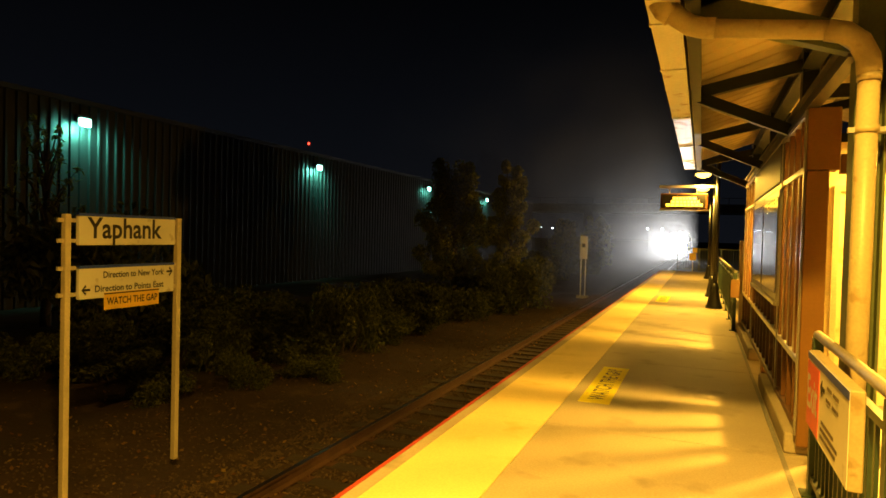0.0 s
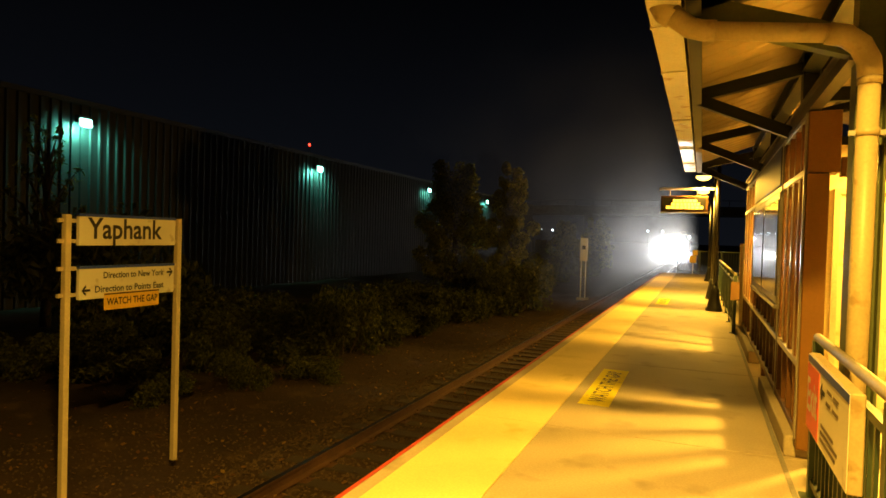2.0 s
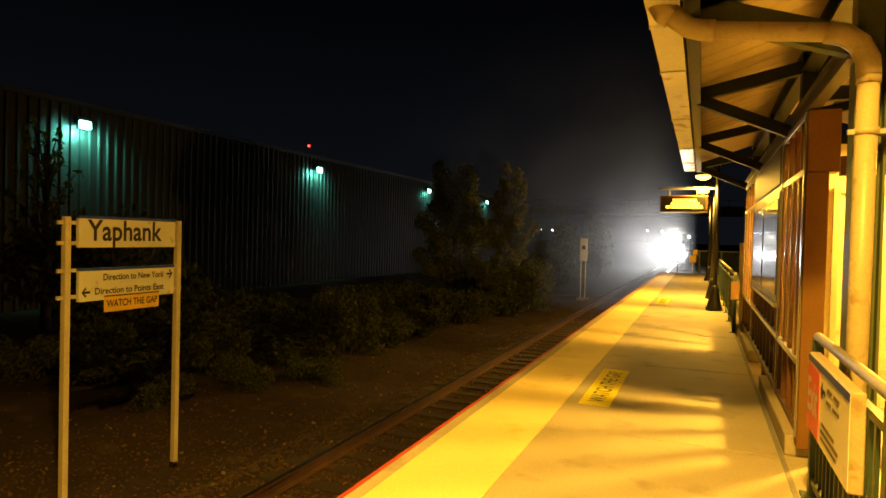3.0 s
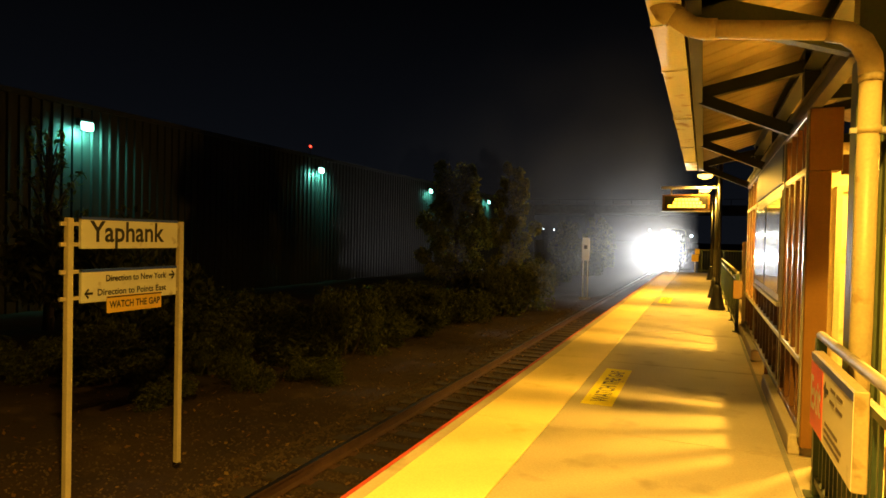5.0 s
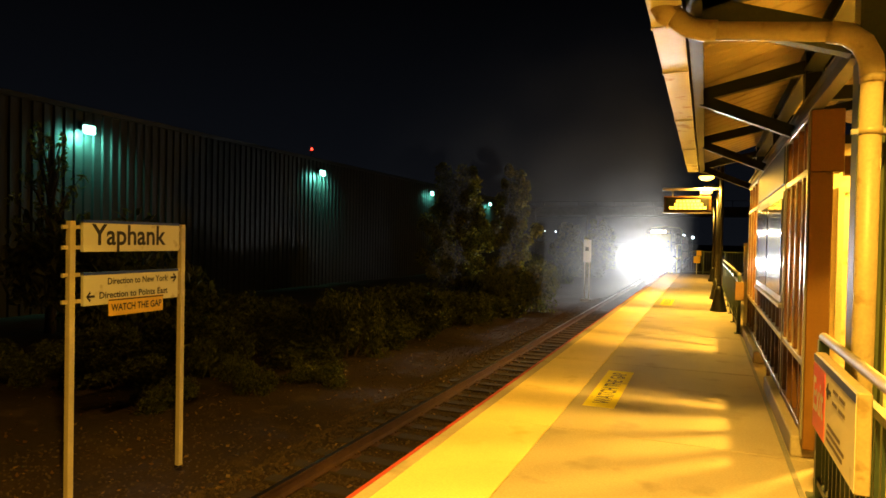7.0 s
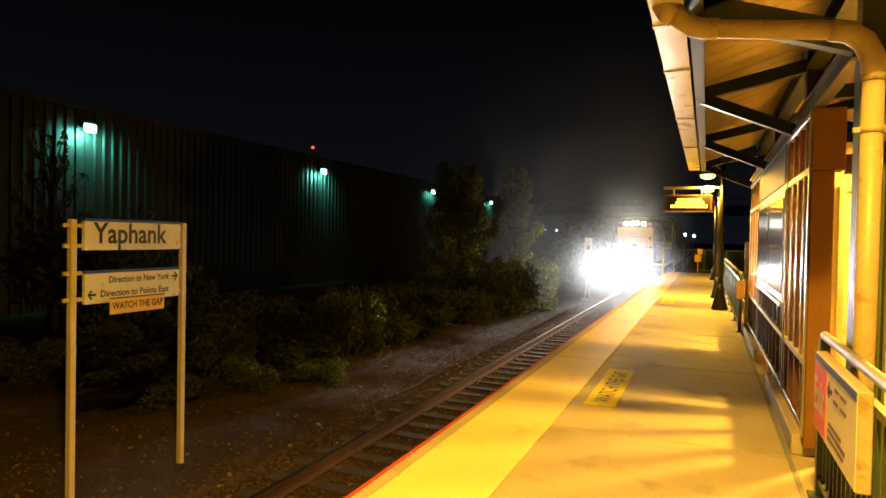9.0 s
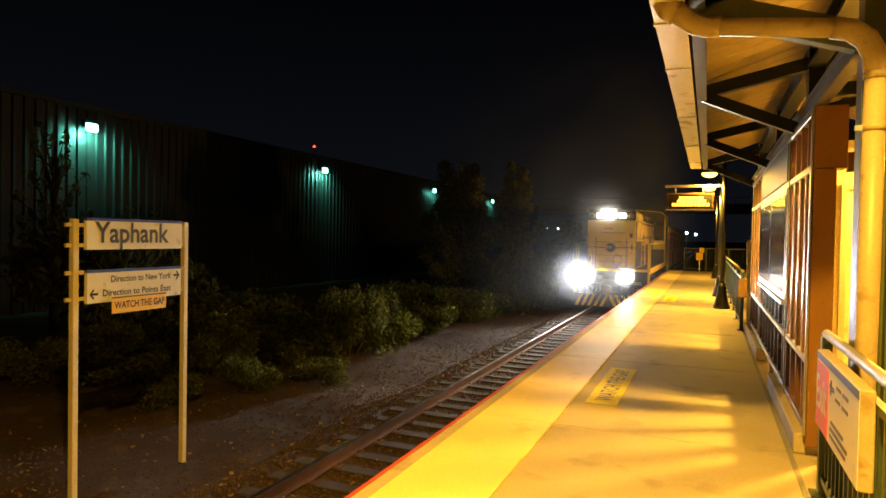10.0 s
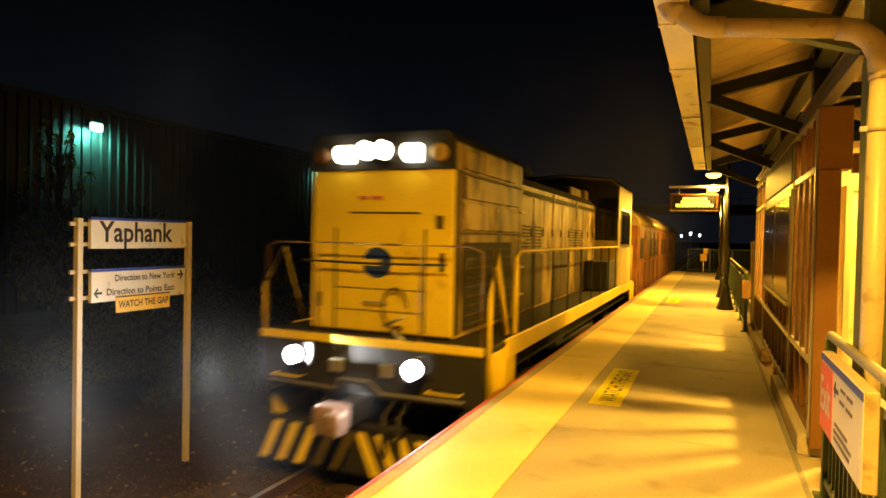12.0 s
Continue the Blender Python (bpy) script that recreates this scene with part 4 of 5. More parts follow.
def truck(parent, y, axles=1.25):
    part("truck_frame", boxes((-1.08, -0.92, y - 1.75, y + 1.75, 0.42, 0.72), (0.92, 1.08, y - 1.75, y + 1.75, 0.42, 0.72), (-1.0, 1.0, y - 0.22, y + 0.22, 0.45, 0.75),
                              (-1.12, -0.90, y - 0.5, y + 0.5, 0.72, 0.95), (0.90, 1.12, y - 0.5, y + 0.5, 0.72, 0.95)), LOCO_BLACK, parent)
    for s in (-1, 1):
        for a in (-axles, axles):
            part("journal_box", soft_box(s * 1.08 - 0.10, s * 1.08 + 0.10, y + a - 0.16, y + a + 0.16, 0.36, 0.68, 0.02, 1), LOCO_BLACK, parent)
    return [wheelset(parent, y - axles), wheelset(parent, y + axles)]


def head_lamp(parent, x, y, z, r, ring_mat, core_mat, beam_mat, aim=0.0, deep=0.158):
    """A frosted lens ring round a deep reflector well that throws the narrow beam; aim turns it about the upright, in degrees."""
    n = 20
    def ring(b, rr, yy):
        return [b.verts.new((rr * math.cos(2 * math.pi * k / n), yy, rr * math.sin(2 * math.pi * k / n))) for k in range(n)]
    def band(r0, y0, r1, y1):
        b = bmesh.new()
        a, c = ring(b, r0, y0), ring(b, r1, y1)
        for k in range(n):
            b.faces.new((a[k], a[(k + 1) % n], c[(k + 1) % n], c[k])).smooth = True
        return b
    bezel = part("lamp_bezel", band(r + 0.012, 0, r + 0.02, -deep - 0.002), LOCO_BLACK, parent)
    bezel.matrix_basis = pose(x, y, z, 0, 0, aim)
    q, w = r * 0.55, r * 0.155
    part("lens", band(r + 0.008, 0.013 - deep, q, -deep), ring_mat, bezel, "glowing headlamp lens")
    part("reflector_well", band(q, -deep, q, -0.004), LOCO_BLACK, bezel)
    part("bulb", band(q, -0.012, w, -0.012), core_mat, bezel, "glowing bulb")
    part("beam_collar", band(w, -0.011, w, -0.14), LOCO_BLACK, bezel)
    bm = bmesh.new()
    bm.faces.new(ring(bm, w, -0.013)[::-1])
    part("filament", bm, beam_mat, bezel, "glowing filament")
    return bezel


def build_locomotive():
    t = thing("locomotive", (TRACK_X, 6.1, RAIL_Z), "grimy yellow diesel switcher locomotive with black trim, headlamps lit", "locomotive")
    P = lambda name, bm, m, label="": part(name, bm, m, t, label)
    # underframe, walkway and end sills
    P("underframe", soft_box(-1.35, 1.35, 0.3, 14.2, 1.12, 1.50, 0.02, 1), LOCO_BLACK)
    P("walkway", soft_box(-1.52, 1.52, 0.25, 14.25, 1.57, 1.64, 0.01, 1), LOCO_BLACK, "dark tread walkway")
    for s in (-1, 1):
        P("side_sill", soft_box(s * 1.52 - 0.02, s * 1.52 + 0.02, 0.9, 13.6, 1.42, 1.66, 0.008, 1), LOCO_YELLOW, "yellow sill stripe")
    P("end_plate", soft_box(-1.50, 1.50, 0.18, 0.30, 0.95, 1.60, 0.02, 1), LOCO_BLACK)
    P("end_stripe", soft_box(-1.50, 1.50, 0.15, 0.178, 1.56, 1.66, 0.006, 1), LOCO_YELLOW, "yellow stripe")
    # pilot with hazard stripes
    P("pilot", soft_box(-1.42, 1.42, 0.02, 0.16, 0.07, 0.62, 0.03, 2), LOCO_BLACK)
    for i in (-5, -4, -3, -2, -1, 1, 2, 3, 4, 5):
        k = 0.22 if i < 0 else -0.22
        x = i * 0.255 - k * 0.12
        bm = bmesh.new()
        prism(bm, [(x - 0.062, 0.10), (x + 0.062, 0.10), (x + 0.062 + k, 0.58), (x - 0.062 + k, 0.58)], "y", 0.005, 0.019)
        P("hazard_stripe", bm, LOCO_YELLOW, "yellow diagonal stripe")
    # coupler
    P("coupler_shank", soft_box(-0.12, 0.12, -0.35, 0.2, 0.72, 0.98, 0.03, 2), LOCO_BLACK)
    bm = soft_box(-0.19, 0.14, -0.62, -0.30, 0.68, 1.02, 0.06, 3)
    P("coupler_head", bm, COUPLER, "worn bare coupler head")
    P("coupler_knuckle", soft_box(0.02, 0.22, -0.72, -0.45, 0.72, 0.98, 0.05, 3), COUPLER)
    for x in (-0.45, 0.42, 0.6):
        P("air_hose", tube(bmesh.new(), [(x, 0.15, 0.95), (x + 0.02, -0.12, 0.85), (x + 0.04, -0.16, 0.55), (x + 0.0, -0.05, 0.42)], 0.028, 8), LOCO_BLACK)
    P("uncoupling_bar", tube(bmesh.new(), [(-1.3, 0.10, 1.05), (-0.3, 0.06, 1.05), (-0.2, -0.05, 1.2), (0.2, -0.05, 1.2), (0.3, 0.06, 1.05), (1.3, 0.10, 1.05)], 0.014, 6), GALV)
    # corner steps
    for s in (-1, 1):
        for y0 in (0.32, 13.3):
            P("step_side", boxes((s * 1.50 - 0.02, s * 1.50 + 0.02, y0 + 0.52, y0 + 0.78, 0.35, 1.60)), LOCO_YELLOW, "yellow step side")
            for z in (0.42, 0.80, 1.18):
                P("step_tread", boxes((s * 1.32 - 0.18, s * 1.32 + 0.18, y0 + 0.02, y0 + 0.52, z, z + 0.035)), LOCO_BLACK)
            P("step_panel", soft_box(s * 1.49 - 0.015, s * 1.49 + 0.015, y0 + 0.10, y0 + 1.05, 0.40, 1.55, 0.006, 1), LOCO_YELLOW, "yellow corner panel")
    # long hood, with the tall radiator section at the front
    bm = bmesh.new()
    prism(bm, [(-0.98, 1.66), (0.98, 1.66), (0.98, 3.98), (0.86, 4.10), (-0.86, 4.10), (-0.98, 3.98)], "y", 0.56, 3.3)
    P("radiator_hood", bm, LOCO_SIDE)
    bm = bmesh.new()
    prism(bm, [(-0.92, 1.66), (0.92, 1.66), (0.92, 3.72), (0.78, 3.86), (-0.78, 3.86), (-0.92, 3.72)], "y", 3.31, 10.3)
    P("engine_hood", bm, LOCO_SIDE)
    for (hw, ht, y0, y1) in ((0.985, 4.10, 0.56, 3.3), (0.925, 3.86, 3.31, 10.3)):
        bm = bmesh.new()
        prism(bm, [(-hw, ht - 0.13), (-hw + 0.12, ht + 0.012), (hw - 0.12, ht + 0.012), (hw, ht - 0.13), (hw - 0.02, ht - 0.13), (hw - 0.13, ht - 0.005), (-hw + 0.13, ht - 0.005), (-hw + 0.02, ht - 0.13)], "y", y0, y1)
        P("hood_roof", bm, LOCO_BLACK, "sooty black hood roof")
    P("hood_front", soft_box(-0.975, 0.975, 0.50, 0.555, 1.68, 3.66, 0.02, 2), LOCO_YELLOW, "smooth yellow nose plate")
    bm = bmesh.new()
    prism(bm, [(-0.985, 3.665), (0.985, 3.665), (0.985, 3.98), (0.88, 4.11), (-0.88, 4.11), (-0.985, 3.98)], "y", 0.48, 0.558)
    P("lamp_panel", bm, LOCO_BLACK, "black lamp panel")
    # twin headlamps in the middle, lit number boards, unlit markers
    for x in (-0.12, 0.12):
        head_lamp(t, x, 0.478, 3.88, 0.105, TOPRING_GLOW, TOPLAMP_GLOW, TOPBEAM_GLOW)
    for x in (-0.46, 0.46):
        bm = tube(bmesh.new(), [(x - 0.12, 0.47, 3.855), (x - 0.10, 0.465, 3.855), (x + 0.10, 0.465, 3.855), (x + 0.12, 0.47, 3.855)], [0.075, 0.11, 0.11, 0.075], 16)
        P("number_board", bm, BOARD_GLOW, "lit oval number board")
    for x in (-0.80, 0.80):
        P("marker_lamp", lathe_y(bmesh.new(), x, 3.85, (0.48, 0.43, 0.40), (0.115, 0.105, 0.07)), LOCO_SIDE, "unlit round marker lamp")
    # nose details: door seams, logo shapes, worn text bars, grab irons
    for z in (2.20, 1.93):
        P("seam", boxes((-0.62, 0.62, 0.492, 0.499, z, z + 0.012)), LOCO_BLACK)
    for x in (-0.62, 0.62):
        P("door_edge", boxes((x - 0.012, x + 0.012, 0.490, 0.499, 1.70, 2.95)), LOCO_BLACK)
    bm = bmesh.new()
    prism(bm, [(-0.02 + 0.20 * math.cos(a), 2.53 + 0.19 * math.sin(a)) for a in [2 * math.pi * k / 24 for k in range(24)]], "y", 0.488, 0.4985)
    logo = P("logo_shape", bm, LOCO_BLUE, "round worn blue emblem")
    part("logo_stroke", boxes((-0.225, 0.03, 0.484, 0.4875, 2.49, 2.57)), LOCO_YELLOW, logo)
    P("emblem_bar", boxes((-0.30, -0.16, 0.488, 0.4985, 3.30, 3.345), (-0.12, 0.04, 0.488, 0.4985, 3.30, 3.345)), LOCO_PINK, "faded red text bars")
    P("emblem_bar", boxes((-0.42, 0.55, 0.488, 0.4985, 3.13, 3.15)), LOCO_BLACK)
    P("grab_iron", tube(bmesh.new(), [(-0.18, 0.5, 2.02), (-0.18, 0.42, 2.05), (0.12, 0.42, 2.05), (0.12, 0.5, 2.02)], 0.014, 6), GALV)
    P("hose_loop", tube(bmesh.new(), [(0.28 + 0.17 * math.cos(a), 0.40, 2.0 + 0.24 * math.sin(a)) for a in [0.4 * i for i in range(14)]], 0.014, 6), LOCO_SOOT)
    P("hose_stub", tube(bmesh.new(), [(0.25, 0.42, 1.72), (0.45, 0.30, 1.62)], 0.035, 8), GALV)
    P("safety_chain", tube(bmesh.new(), [(-0.98, 0.30, 2.54), (-0.35, 0.30, 2.53), (0.0, 0.30, 2.525), (0.35, 0.30, 2.53), (0.98, 0.30, 2.54)], 0.016, 6), LOCO_BLACK, "dark safety bar")
    P("cross_handrail", tube(bmesh.new(), [(-0.70, 0.22, 2.76), (0.70, 0.22, 2.76)], 0.013, 8), LOCO_SIDE, "grimy yellow handrail")
    for x in (-0.35, 0.33):
        P("cable_socket", soft_box(x - 0.09, x + 0.09, 0.10, 0.178, 1.22, 1.38, 0.015, 1), GALV, "bare metal cable socket")
    P("end_step", soft_box(-0.62, 0.62, -0.05, 0.12, 0.64, 0.69, 0.01, 1), LOCO_BLACK)
    for x in (-1.05, 1.05):
        P("end_grab_iron", tube(bmesh.new(), [(x - 0.2, 0.18, 1.12), (x - 0.2, 0.08, 1.12), (x + 0.2, 0.08, 1.12), (x + 0.2, 0.18, 1.12)], 0.013, 6), LOCO_YELLOW)
    # front handrails
    for s in (-1, 1):
        P("front_handrail", tube(bmesh.new(), [(s * 1.45, 0.22, 1.62), (s * 1.45, 0.22, 2.70), (s * 1.30, 0.22, 2.76), (s * 0.70, 0.22, 2.76), (s * 0.70, 0.22, 1.62)], 0.013, 8), LOCO_SIDE, "grimy yellow handrail")
        P("corner_handrail", tube(bmesh.new(), [(s * 1.52, 0.28, 1.0), (s * 1.53, 0.26, 2.2), (s * 1.48, 0.60, 2.70), (s * 1.48, 1.05, 1.70)], 0.030 if s > 0 else 0.014, 8), LOCO_YELLOW)
        # side handrail on its posts
        P("side_handrail", tube(bmesh.new(), [(s * 1.49, 1.35, 1.66), (s * 1.49, 1.40, 2.62), (s * 1.49, 1.6, 2.70), (s * 1.49, 10.6, 2.70)], [0.040, 0.034, 0.022, 0.019], 8), LOCO_YELLOW, "yellow handrail")
        for i in range(8):
            y = 2.2 + 1.15 * i
            P("stanchion", tube(bmesh.new(), [(s * 1.49, y, 1.60), (s * 1.49, y, 2.70)], 0.016, 6), LOCO_BLACK)
        # hood doors, louvres, radiator grille
        P("radiator_grille", boxes((s * 0.985 - 0.012, s * 0.985 + 0.012, 0.80, 2.75, 1.72, 2.80)), LOCO_BLACK, "dark radiator grille")
        for i in range(9):
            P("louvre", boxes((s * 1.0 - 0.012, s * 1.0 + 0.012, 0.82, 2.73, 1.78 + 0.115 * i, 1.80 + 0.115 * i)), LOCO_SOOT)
        for z in (2.90, 3.62):
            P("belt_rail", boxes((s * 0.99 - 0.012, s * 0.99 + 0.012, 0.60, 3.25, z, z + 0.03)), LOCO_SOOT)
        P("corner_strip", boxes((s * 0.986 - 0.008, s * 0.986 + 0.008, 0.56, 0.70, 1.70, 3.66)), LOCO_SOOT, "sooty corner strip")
        for y0, y1, z0, z1 in ((0.80, 1.90, 2.95, 3.28), (1.96, 3.05, 2.95, 3.28), (0.80, 3.05, 3.33, 3.60), (0.80, 1.40, 3.68, 3.92), (1.5, 2.9, 3.68, 3.95)):
            P("hood_panel", soft_box(s * 0.992 - 0.016, s * 0.992 + 0.016, y0, y1, z0, z1, 0.008, 1), LOCO_SIDE)
        for i in range(9):
            y = 3.45 + 0.74 * i
            d = P("hood_door", soft_box(s * 0.93 - 0.014, s * 0.93 + 0.014, y, y + 0.68, 2.62, 3.55, 0.008, 1), LOCO_SIDE)
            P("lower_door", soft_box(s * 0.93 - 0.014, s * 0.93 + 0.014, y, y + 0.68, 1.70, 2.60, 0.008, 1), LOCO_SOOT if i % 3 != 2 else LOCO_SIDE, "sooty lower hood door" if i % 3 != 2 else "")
            part("latch", boxes((s * 0.955 - 0.012, s * 0.955 + 0.012, y + 0.58, y + 0.62, 2.9, 3.04)), LOCO_BLACK, d)
            for z in [2.72 + 0.055 * k for k in range(7)] if i in (0, 1, 5, 6) else ():
                part("vent", boxes((s * 0.952 - 0.008, s * 0.952 + 0.008, y + 0.06, y + 0.54, z, z + 0.022)), LOCO_BLACK, d)
        P("side_band", boxes((s * 0.946 - 0.006, s * 0.946 + 0.006, 3.4, 10.2, 3.57, 3.64)), LOCO_BLACK, "dark grab rail band")
        for y in (3.38, 5.6, 7.8, 10.1):
            P("hood_rib", boxes((s * 0.952 - 0.012, s * 0.952 + 0.012, y - 0.03, y + 0.03, 2.62, 3.70)), LOCO_SIDE)
        for k in range(4):
            P("grab_iron", tube(bmesh.new(), [(s * 0.98, 3.02, 2.0 + 0.42 * k), (s * 1.05, 3.02, 2.0 + 0.42 * k), (s * 1.05, 3.24, 2.0 + 0.42 * k), (s * 0.98, 3.24, 2.0 + 0.42 * k)], 0.014, 6), LOCO_YELLOW)
        P("battery_box", soft_box(s * 1.22 - 0.26, s * 1.22 + 0.26, 9.0, 10.4, 1.66, 2.35, 0.015, 1), LOCO_BLACK)
        P("air_reservoir", lathe_y(bmesh.new(), s * 1.05, 0.92, (5.2, 5.3, 8.4, 8.5), (0.10, 0.19, 0.19, 0.10)), LOCO_BLACK)
    P("fuel_tank", soft_box(-1.2, 1.2, 5.6, 8.9, 0.35, 1.1, 0.08, 2), LOCO_BLACK)
    # roof gear
    P("radiator_fan", tube(bmesh.new(), [(0, 1.9, 4.08), (0, 1.9, 4.20)], 0.62, 20), LOCO_BLACK)
    for y in (5.2, 7.4):
        P("exhaust_stack", tube(bmesh.new(), [(0, y, 3.84), (0, y, 4.22)], [0.16, 0.14], 12), LOCO_BLACK)
    P("air_filter_box", soft_box(-0.7, 0.7, 8.3, 9.6, 3.84, 4.10, 0.03, 1), LOCO_SIDE)
    P("bell", tube(bmesh.new(), [(0.55, 3.9, 3.86), (0.55, 3.9, 3.95), (0.55, 3.9, 4.06)], [0.13, 0.11, 0.05], 12), GALV)
    P("horn", tube(bmesh.new(), [(0.3, 3.6, 4.05), (0.3, 3.3, 4.05), (0.3, 3.15, 4.05)], [0.02, 0.03, 0.08], 10), GALV)
    # cab: pale sides, black front over the hood line, thin roof
    bm = bmesh.new()
    prism(bm, [(-1.50, 1.66), (1.50, 1.66), (1.50, 4.28), (1.30, 4.44), (0.0, 4.56), (-1.30, 4.44), (-1.50, 4.28)], "y", 10.6, 13.4)
    cab = P("cab", bm, CAB_PALE, "pale yellow cab")
    bm = bmesh.new()
    prism(bm, [(-1.54, 4.27), (-1.32, 4.47), (0.0, 4.60), (1.32, 4.47), (1.54, 4.27), (1.50, 4.285), (1.30, 4.445), (0.0, 4.565), (-1.30, 4.445), (-1.50, 4.285)], "y", 10.5, 13.5)
    part("cab_roof", bm, LOCO_BLACK, cab)
    bm = bmesh.new()
    prism(bm, [(-1.47, 2.85), (1.47, 2.85), (1.47, 4.24), (1.28, 4.40), (0.0, 4.52), (-1.28, 4.40), (-1.47, 4.24)], "y", 10.59, 10.599)
    part("front_panel", bm, LOCO_BLACK, cab, "sooty black upper front")
    P("sand_box", soft_box(-0.75, 0.75, 9.75, 10.35, 3.84, 4.12, 0.03, 1), LOCO_SIDE)
    for s in (-1, 1):
        part("side_window", boxes((s * 1.505 - 0.01, s * 1.505 + 0.01, 11.0, 11.85, 2.75, 3.65), (s * 1.505 - 0.01, s * 1.505 + 0.01, 11.95, 12.9, 2.75, 3.65)), CAB_GLASS, cab, "dark cab window")
        part("front_window", boxes((s * 1.20 - 0.24, s * 1.20 + 0.24, 10.578, 10.588, 2.95, 3.95)), CAB_GLASS, cab, "dark cab window")
        part("window_frame", boxes((s * 1.508 - 0.012, s * 1.508 + 0.012, 10.92, 10.99, 2.68, 3.72), (s * 1.508 - 0.012, s * 1.508 + 0.012, 12.91, 12.98, 2.68, 3.72),
                                   (s * 1.508 - 0.012, s * 1.508 + 0.012, 10.99, 12.91, 2.68, 2.745), (s * 1.508 - 0.012, s * 1.508 + 0.012, 10.99, 12.91, 3.655, 3.72)), TRIM_PALE, cab)
        P("rear_handrail", tube(bmesh.new(), [(s * 1.45, 13.5, 1.6), (s * 1.45, 13.55, 2.7), (s * 1.45, 14.1, 2.7), (s * 1.45, 14.15, 1.6)], 0.019, 8), LOCO_YELLOW)
    # ditch lamps under the walkway
    for x in (-0.85, 0.79):
        P("lamp_bracket", soft_box(x - 0.14, x + 0.14, 0.12, 0.2, 1.26, 1.55, 0.01, 1), LOCO_BLACK)
        head_lamp(t, x, 0.118, 1.41, 0.095, RING_GLOW, HEAD_GLOW if x < 0 else SIDE_GLOW, BEAM_GLOW, -5.0 if x < 0 else 0.4, 0.15 if x < 0 else 0.28)
    # worn patches and a bare hose end on the nose
    for x, z, w, h in ((0.80, 2.95, 0.10, 0.16), (0.84, 2.45, 0.06, 0.22), (-0.86, 1.95, 0.07, 0.18)):
        P("paint_scar", boxes((x - w / 2, x + w / 2, 0.4955, 0.4995, z, z + h)), LOCO_SOOT, "worn rusty patch")
    P("hose_glint", tube(bmesh.new(), [(0.20, 0.30, 1.80), (0.34, 0.26, 1.86), (0.48, 0.26, 1.92)], 0.022, 8), GALV, "bare metal hose end")
    wheels = truck(t, 2.9) + truck(t, 11.4)
    return t, wheels


def build_coach():
    c = thing("coach", (TRACK_X, 21.2, RAIL_Z), "rusty orange old railway coach with a rounded pale roof", "railway coach")
    P = lambda name, bm, m, label="": part(name, bm, m, c, label)
    L = 23.5
    P("underframe", soft_box(-1.35, 1.35, 0.2, L - 0.2, 0.85, 1.10, 0.02, 1), LOCO_BLACK)
    bm = bmesh.new()
    prism(bm, [(-1.50, 1.05), (1.50, 1.05), (1.52, 3.35), (-1.52, 3.35)], "y", 0, L)
    body = P("body", bm, COACH_ORANGE)
    arc = [(1.56 * math.cos(a), 3.36 + 0.80 * math.sin(a)) for a in [math.pi * i / 14 for i in range(15)]]
    bm = bmesh.new()
    prism(bm, arc, "y", -0.08, L + 0.08)
    for f in bm.faces:
        f.smooth = len(f.verts) == 4
    P("roof", bm, COACH_ROOF, "rounded weathered roof")
    for s in (-1, 1):
        for i in range(12):
            y = 0.35 + 1.93 * i
            part("rib", boxes((s * 1.53 - 0.015, s * 1.53 + 0.015, y - 0.03, y + 0.03, 1.10, 3.33)), COACH_ORANGE, body)
            if i % 3 == 1:
                part("side_door", soft_box(s * 1.535 - 0.012, s * 1.535 + 0.012, y + 0.25, y + 1.7, 1.12, 3.1, 0.01, 1), COACH_ORANGE, body)
            else:
                part("side_window", boxes((s * 1.532 - 0.008, s * 1.532 + 0.008, y + 0.45, y + 1.45, 2.25, 2.95)), LOCO_BLACK, body, "dark plated window")
        for z in (1.12, 2.10, 3.22):
            part("belt_rail", boxes((s * 1.538 - 0.014, s * 1.538 + 0.014, 0.1, L - 0.1, z, z + 0.06)), COACH_ORANGE, body)
        P("end_handrail", tube(bmesh.new(), [(s * 1.42, L + 0.02, 1.1), (s * 1.42, L + 0.15, 1.3), (s * 1.42, L + 0.15, 3.0), (s * 1.42, L + 0.02, 3.2)], 0.03, 6), GALV)
    for i in range(6):
        P("roof_vent", soft_box(-0.2, 0.2, 2 + 3.8 * i, 2.5 + 3.8 * i, 4.10, 4.28, 0.03, 1), COACH_ROOF)
    P("coupler", soft_box(-0.15, 0.15, -0.85, 0.3, 0.75, 1.0, 0.03, 1), LOCO_BLACK)
    wheels = truck(c, 3.2) + truck(c, L - 3.2)
    return c, wheels


def halo_veil(r, dens, y, side=3.3):
    """A shallow dome added to catch the headlamps' halo, densest in the middle."""
    bm = bmesh.new()
    lay = bm.verts.layers.float.new("halo_thickness")
    rings, n = [], 36
    for i in range(1, 13):
        f = i / 12
        row = []
        for k in range(n):
            a = 2 * math.pi * k / n
            x, z = r * f * math.cos(a), 1.6 + r * f * math.sin(a) * 0.85
            v = bm.verts.new((min(x, side + 0.01 * x), y + 0.08 * r * f * f, max(z, 0.02 + 0.004 * i)))
            edge = max(0.0, min(1.0, (side - 0.1 - x) / 1.5)) * max(0.0, min(1.0, (z - 0.05) / 0.8))
            v[lay] = dens * (1 - f * f) ** 2 * edge
            row.append(v)
        rings.append(row)
    for r0, r1 in zip(rings, rings[1:]):
        for k in range(n):
            bm.faces.new((r1[k], r1[(k + 1) % n], r0[(k + 1) % n], r0[k])).smooth = True
    bm.faces.new(rings[0]).smooth = True
    return bm


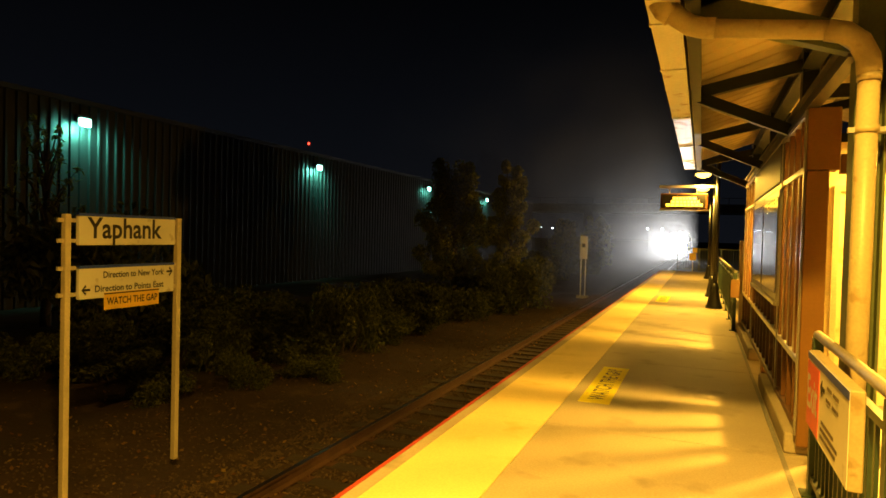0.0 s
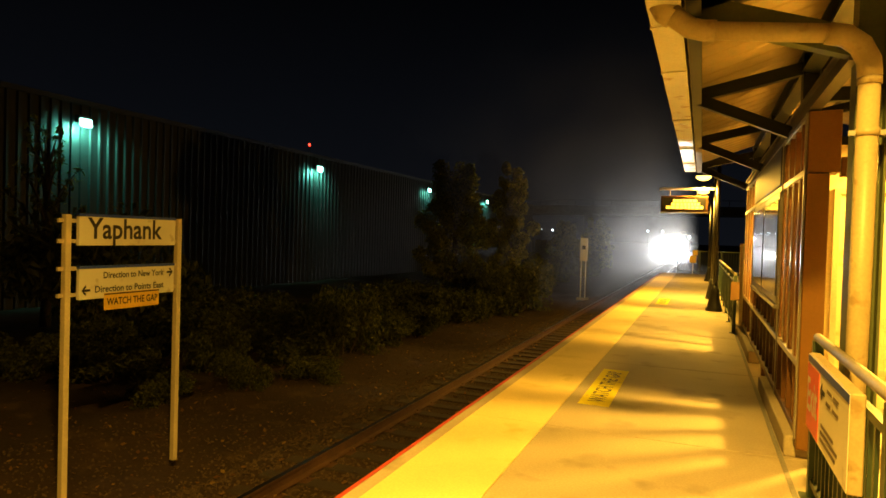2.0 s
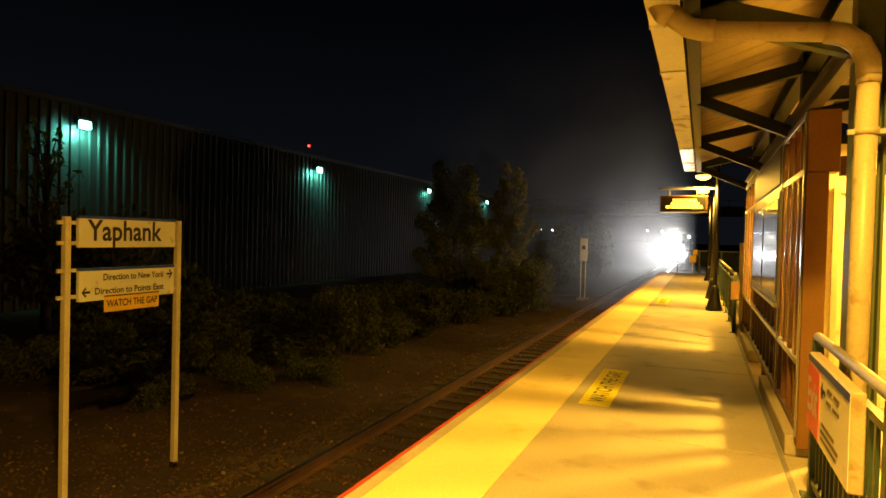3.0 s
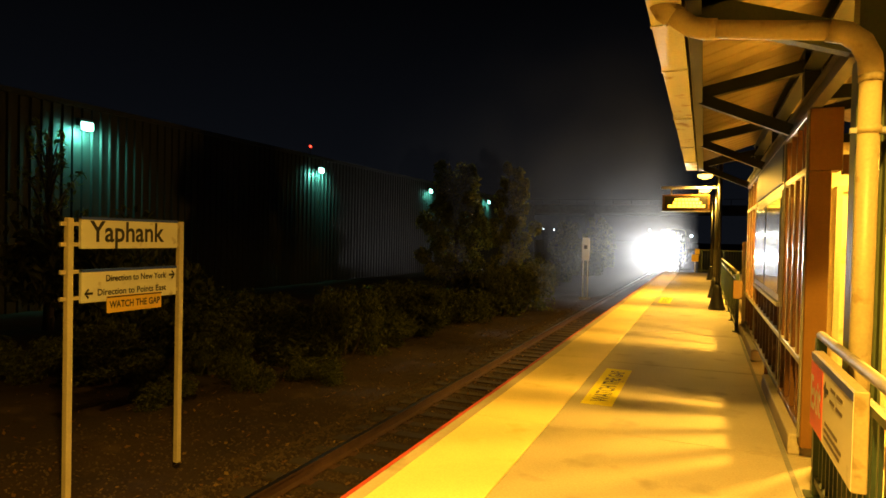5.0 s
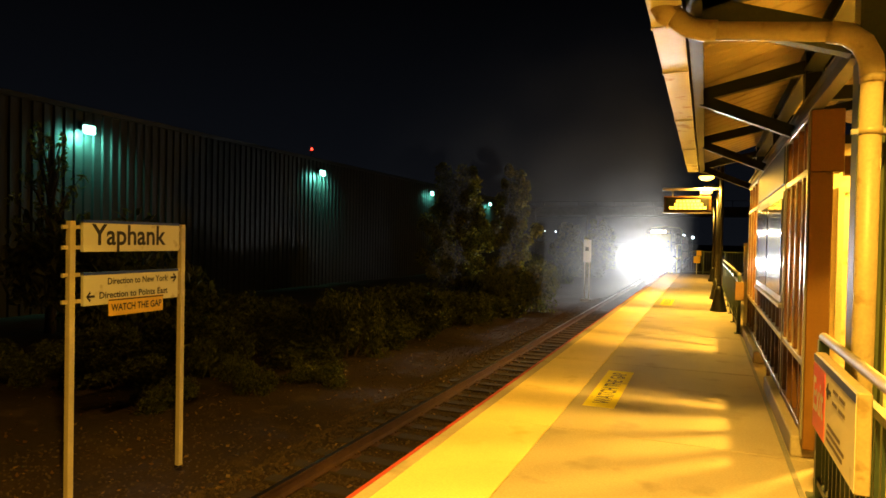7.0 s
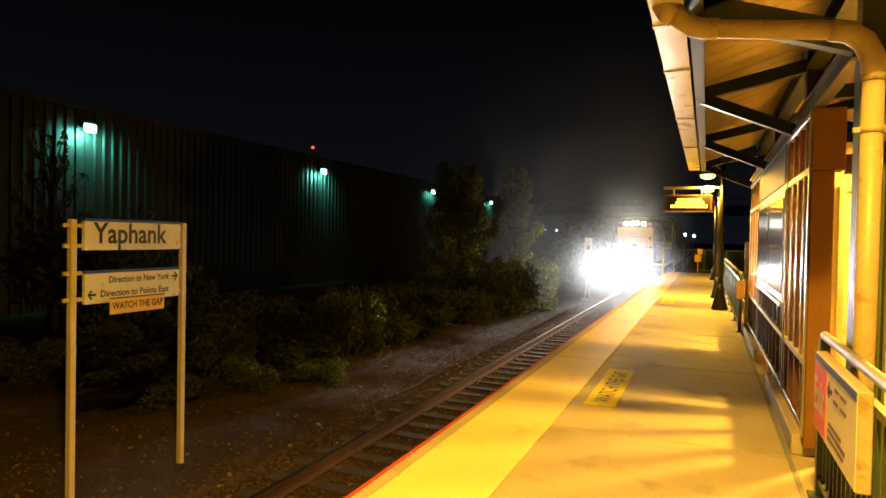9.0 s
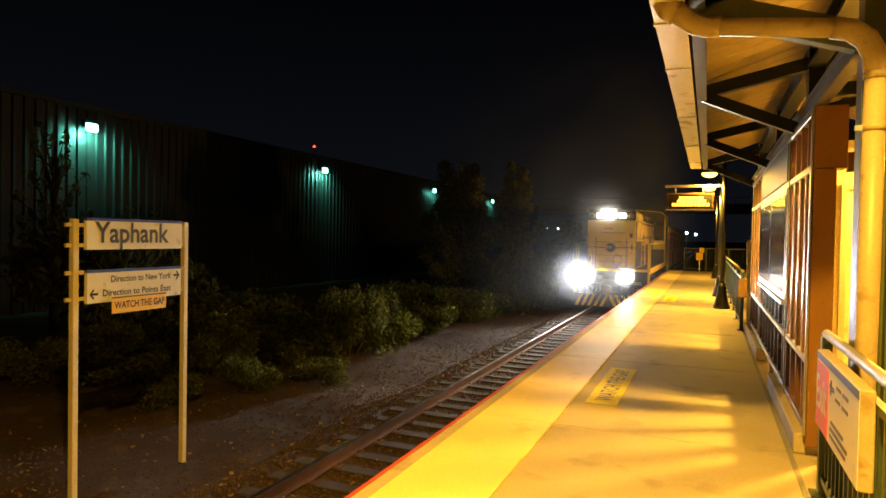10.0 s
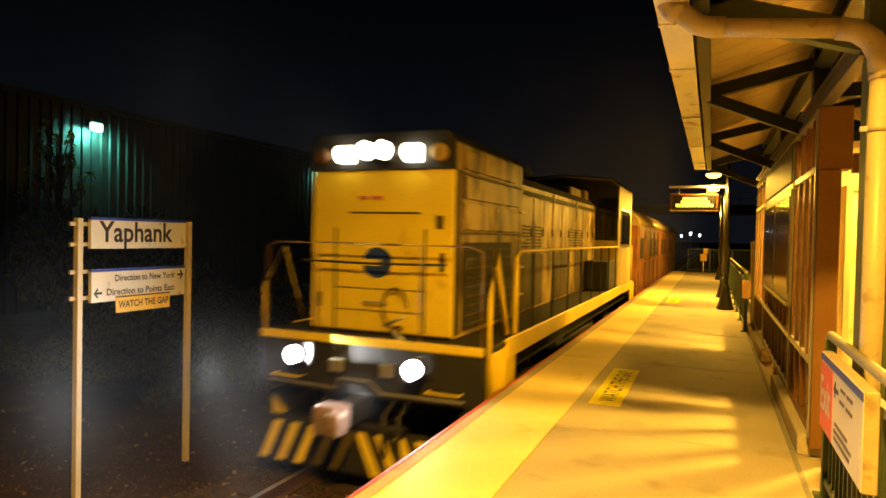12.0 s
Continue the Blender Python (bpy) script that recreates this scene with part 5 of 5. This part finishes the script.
def build_halo():
    """Added veils that imitate headlamp glare: some ride with the locomotive, some stand over the line."""
    h = thing("mist", (TRACK_X, 6.1, RAIL_Z), "thin pale veils carried before the lamps, standing in for headlamp glare", "mist", kind="stuff")
    for d, r, dens in ((1.3, 3.4, 0.0018), (2.8, 5.2, 0.0058), (6.2, 8.0, 0.011)):
        part("halo_veil", halo_veil(r, dens, -d, 1.75), HALO_WIDE, h)
    for y, r, dens in ((25, 14, 0.11), (42, 16, 0.095), (58, 17, 0.13), (90, 18, 0.26)):
        g = thing("mist", (TRACK_X, y, RAIL_Z), "thin pale veil over the track, standing in for headlamp glare", "mist", kind="stuff")
        part("halo_veil", halo_veil(r, dens, 0), HALO_TIGHT if y > 50 else HALO_WIDE, g)
    return h


build_ground()
stones("ballast", 26000, lambda r: (r.uniform(-5.9, -2.1) + r.gauss(0, 0.12), 2.5 + 33 * r.random() ** 1.5), 0.024, "brown crushed-stone ballast between the sleepers", 31)
stones("gravel", 9000, lambda r: (-5.6 - 3.5 * r.random() ** 1.8, 3.0 + 28 * r.random() ** 1.5), 0.022, "scattered brown gravel beside the track", 32)
fallen_leaves()
build_track()
build_platform()
build_canopy()
build_downpipe()
build_shelter()
railing("railing", (0.725, 1.2, 0), 3.55, 1.06, "green baluster railing with a worn handrail")
railing("railing", (0.60, 13.0, 0), 11.0, 1.10, "green baluster railing with a worn handrail")
build_exit_sign()
lamp_pole(17.0, 0.33, 3.30)
lamp_pole(20.6, 0.33, 3.22)
lamp_pole(30.4, 0.33, 3.30)
# lamp out of view, with an added ring to limit its spread
lamp_pole(0.2, 0.80, 5.46, 0.80, light_cutoff=0.10)
build_display()
build_name_sign()
build_warehouse()
build_overpass()
far_lamp(-13.3, 175, 4.6, 0.22)
far_lamp(-9.7, 175, 4.5, 0.25)
for x, z, r in ((-8.06, 3.15, 0.34), (-5.7, 3.8, 0.40), (-3.35, 3.4, 0.36)):
    far_lamp(x, 190, z, r)
for x in (-43, -41, -38, -36, -34):
    far_lamp(x, 172, 4.7 + 0.45 * math.sin(x * 1.7), 0.16 + 0.05 * math.cos(x))
build_marker()
build_stake()
build_end_fence()
build_plants()
locomotive, loco_wheels = build_locomotive()
coach, coach_wheels = build_coach()
mist = build_halo()

# ---- movement: the train runs in at a steady ten metres a second ----
SPEED = 10.13


def front_at(t):
    return 6.32 + SPEED * (12.0 - t)


def motions():
    times = [0.5 * i for i in range(25)]
    walk(locomotive, [(t, pose(TRACK_X, front_at(t), RAIL_Z)) for t in times])
    walk(coach, [(t, pose(TRACK_X, front_at(t) + 15.1, RAIL_Z)) for t in times])
    walk(mist, [(t, pose(TRACK_X, front_at(t), RAIL_Z)) for t in times])
    turn = math.degrees(SPEED / 0.51)
    for w in loco_wheels + coach_wheels:
        y = w.location.y
        walk(w, [(i / 15, pose(0, y, 0.51, turn * i / 15, 0, 0)) for i in range(181)])


motions()
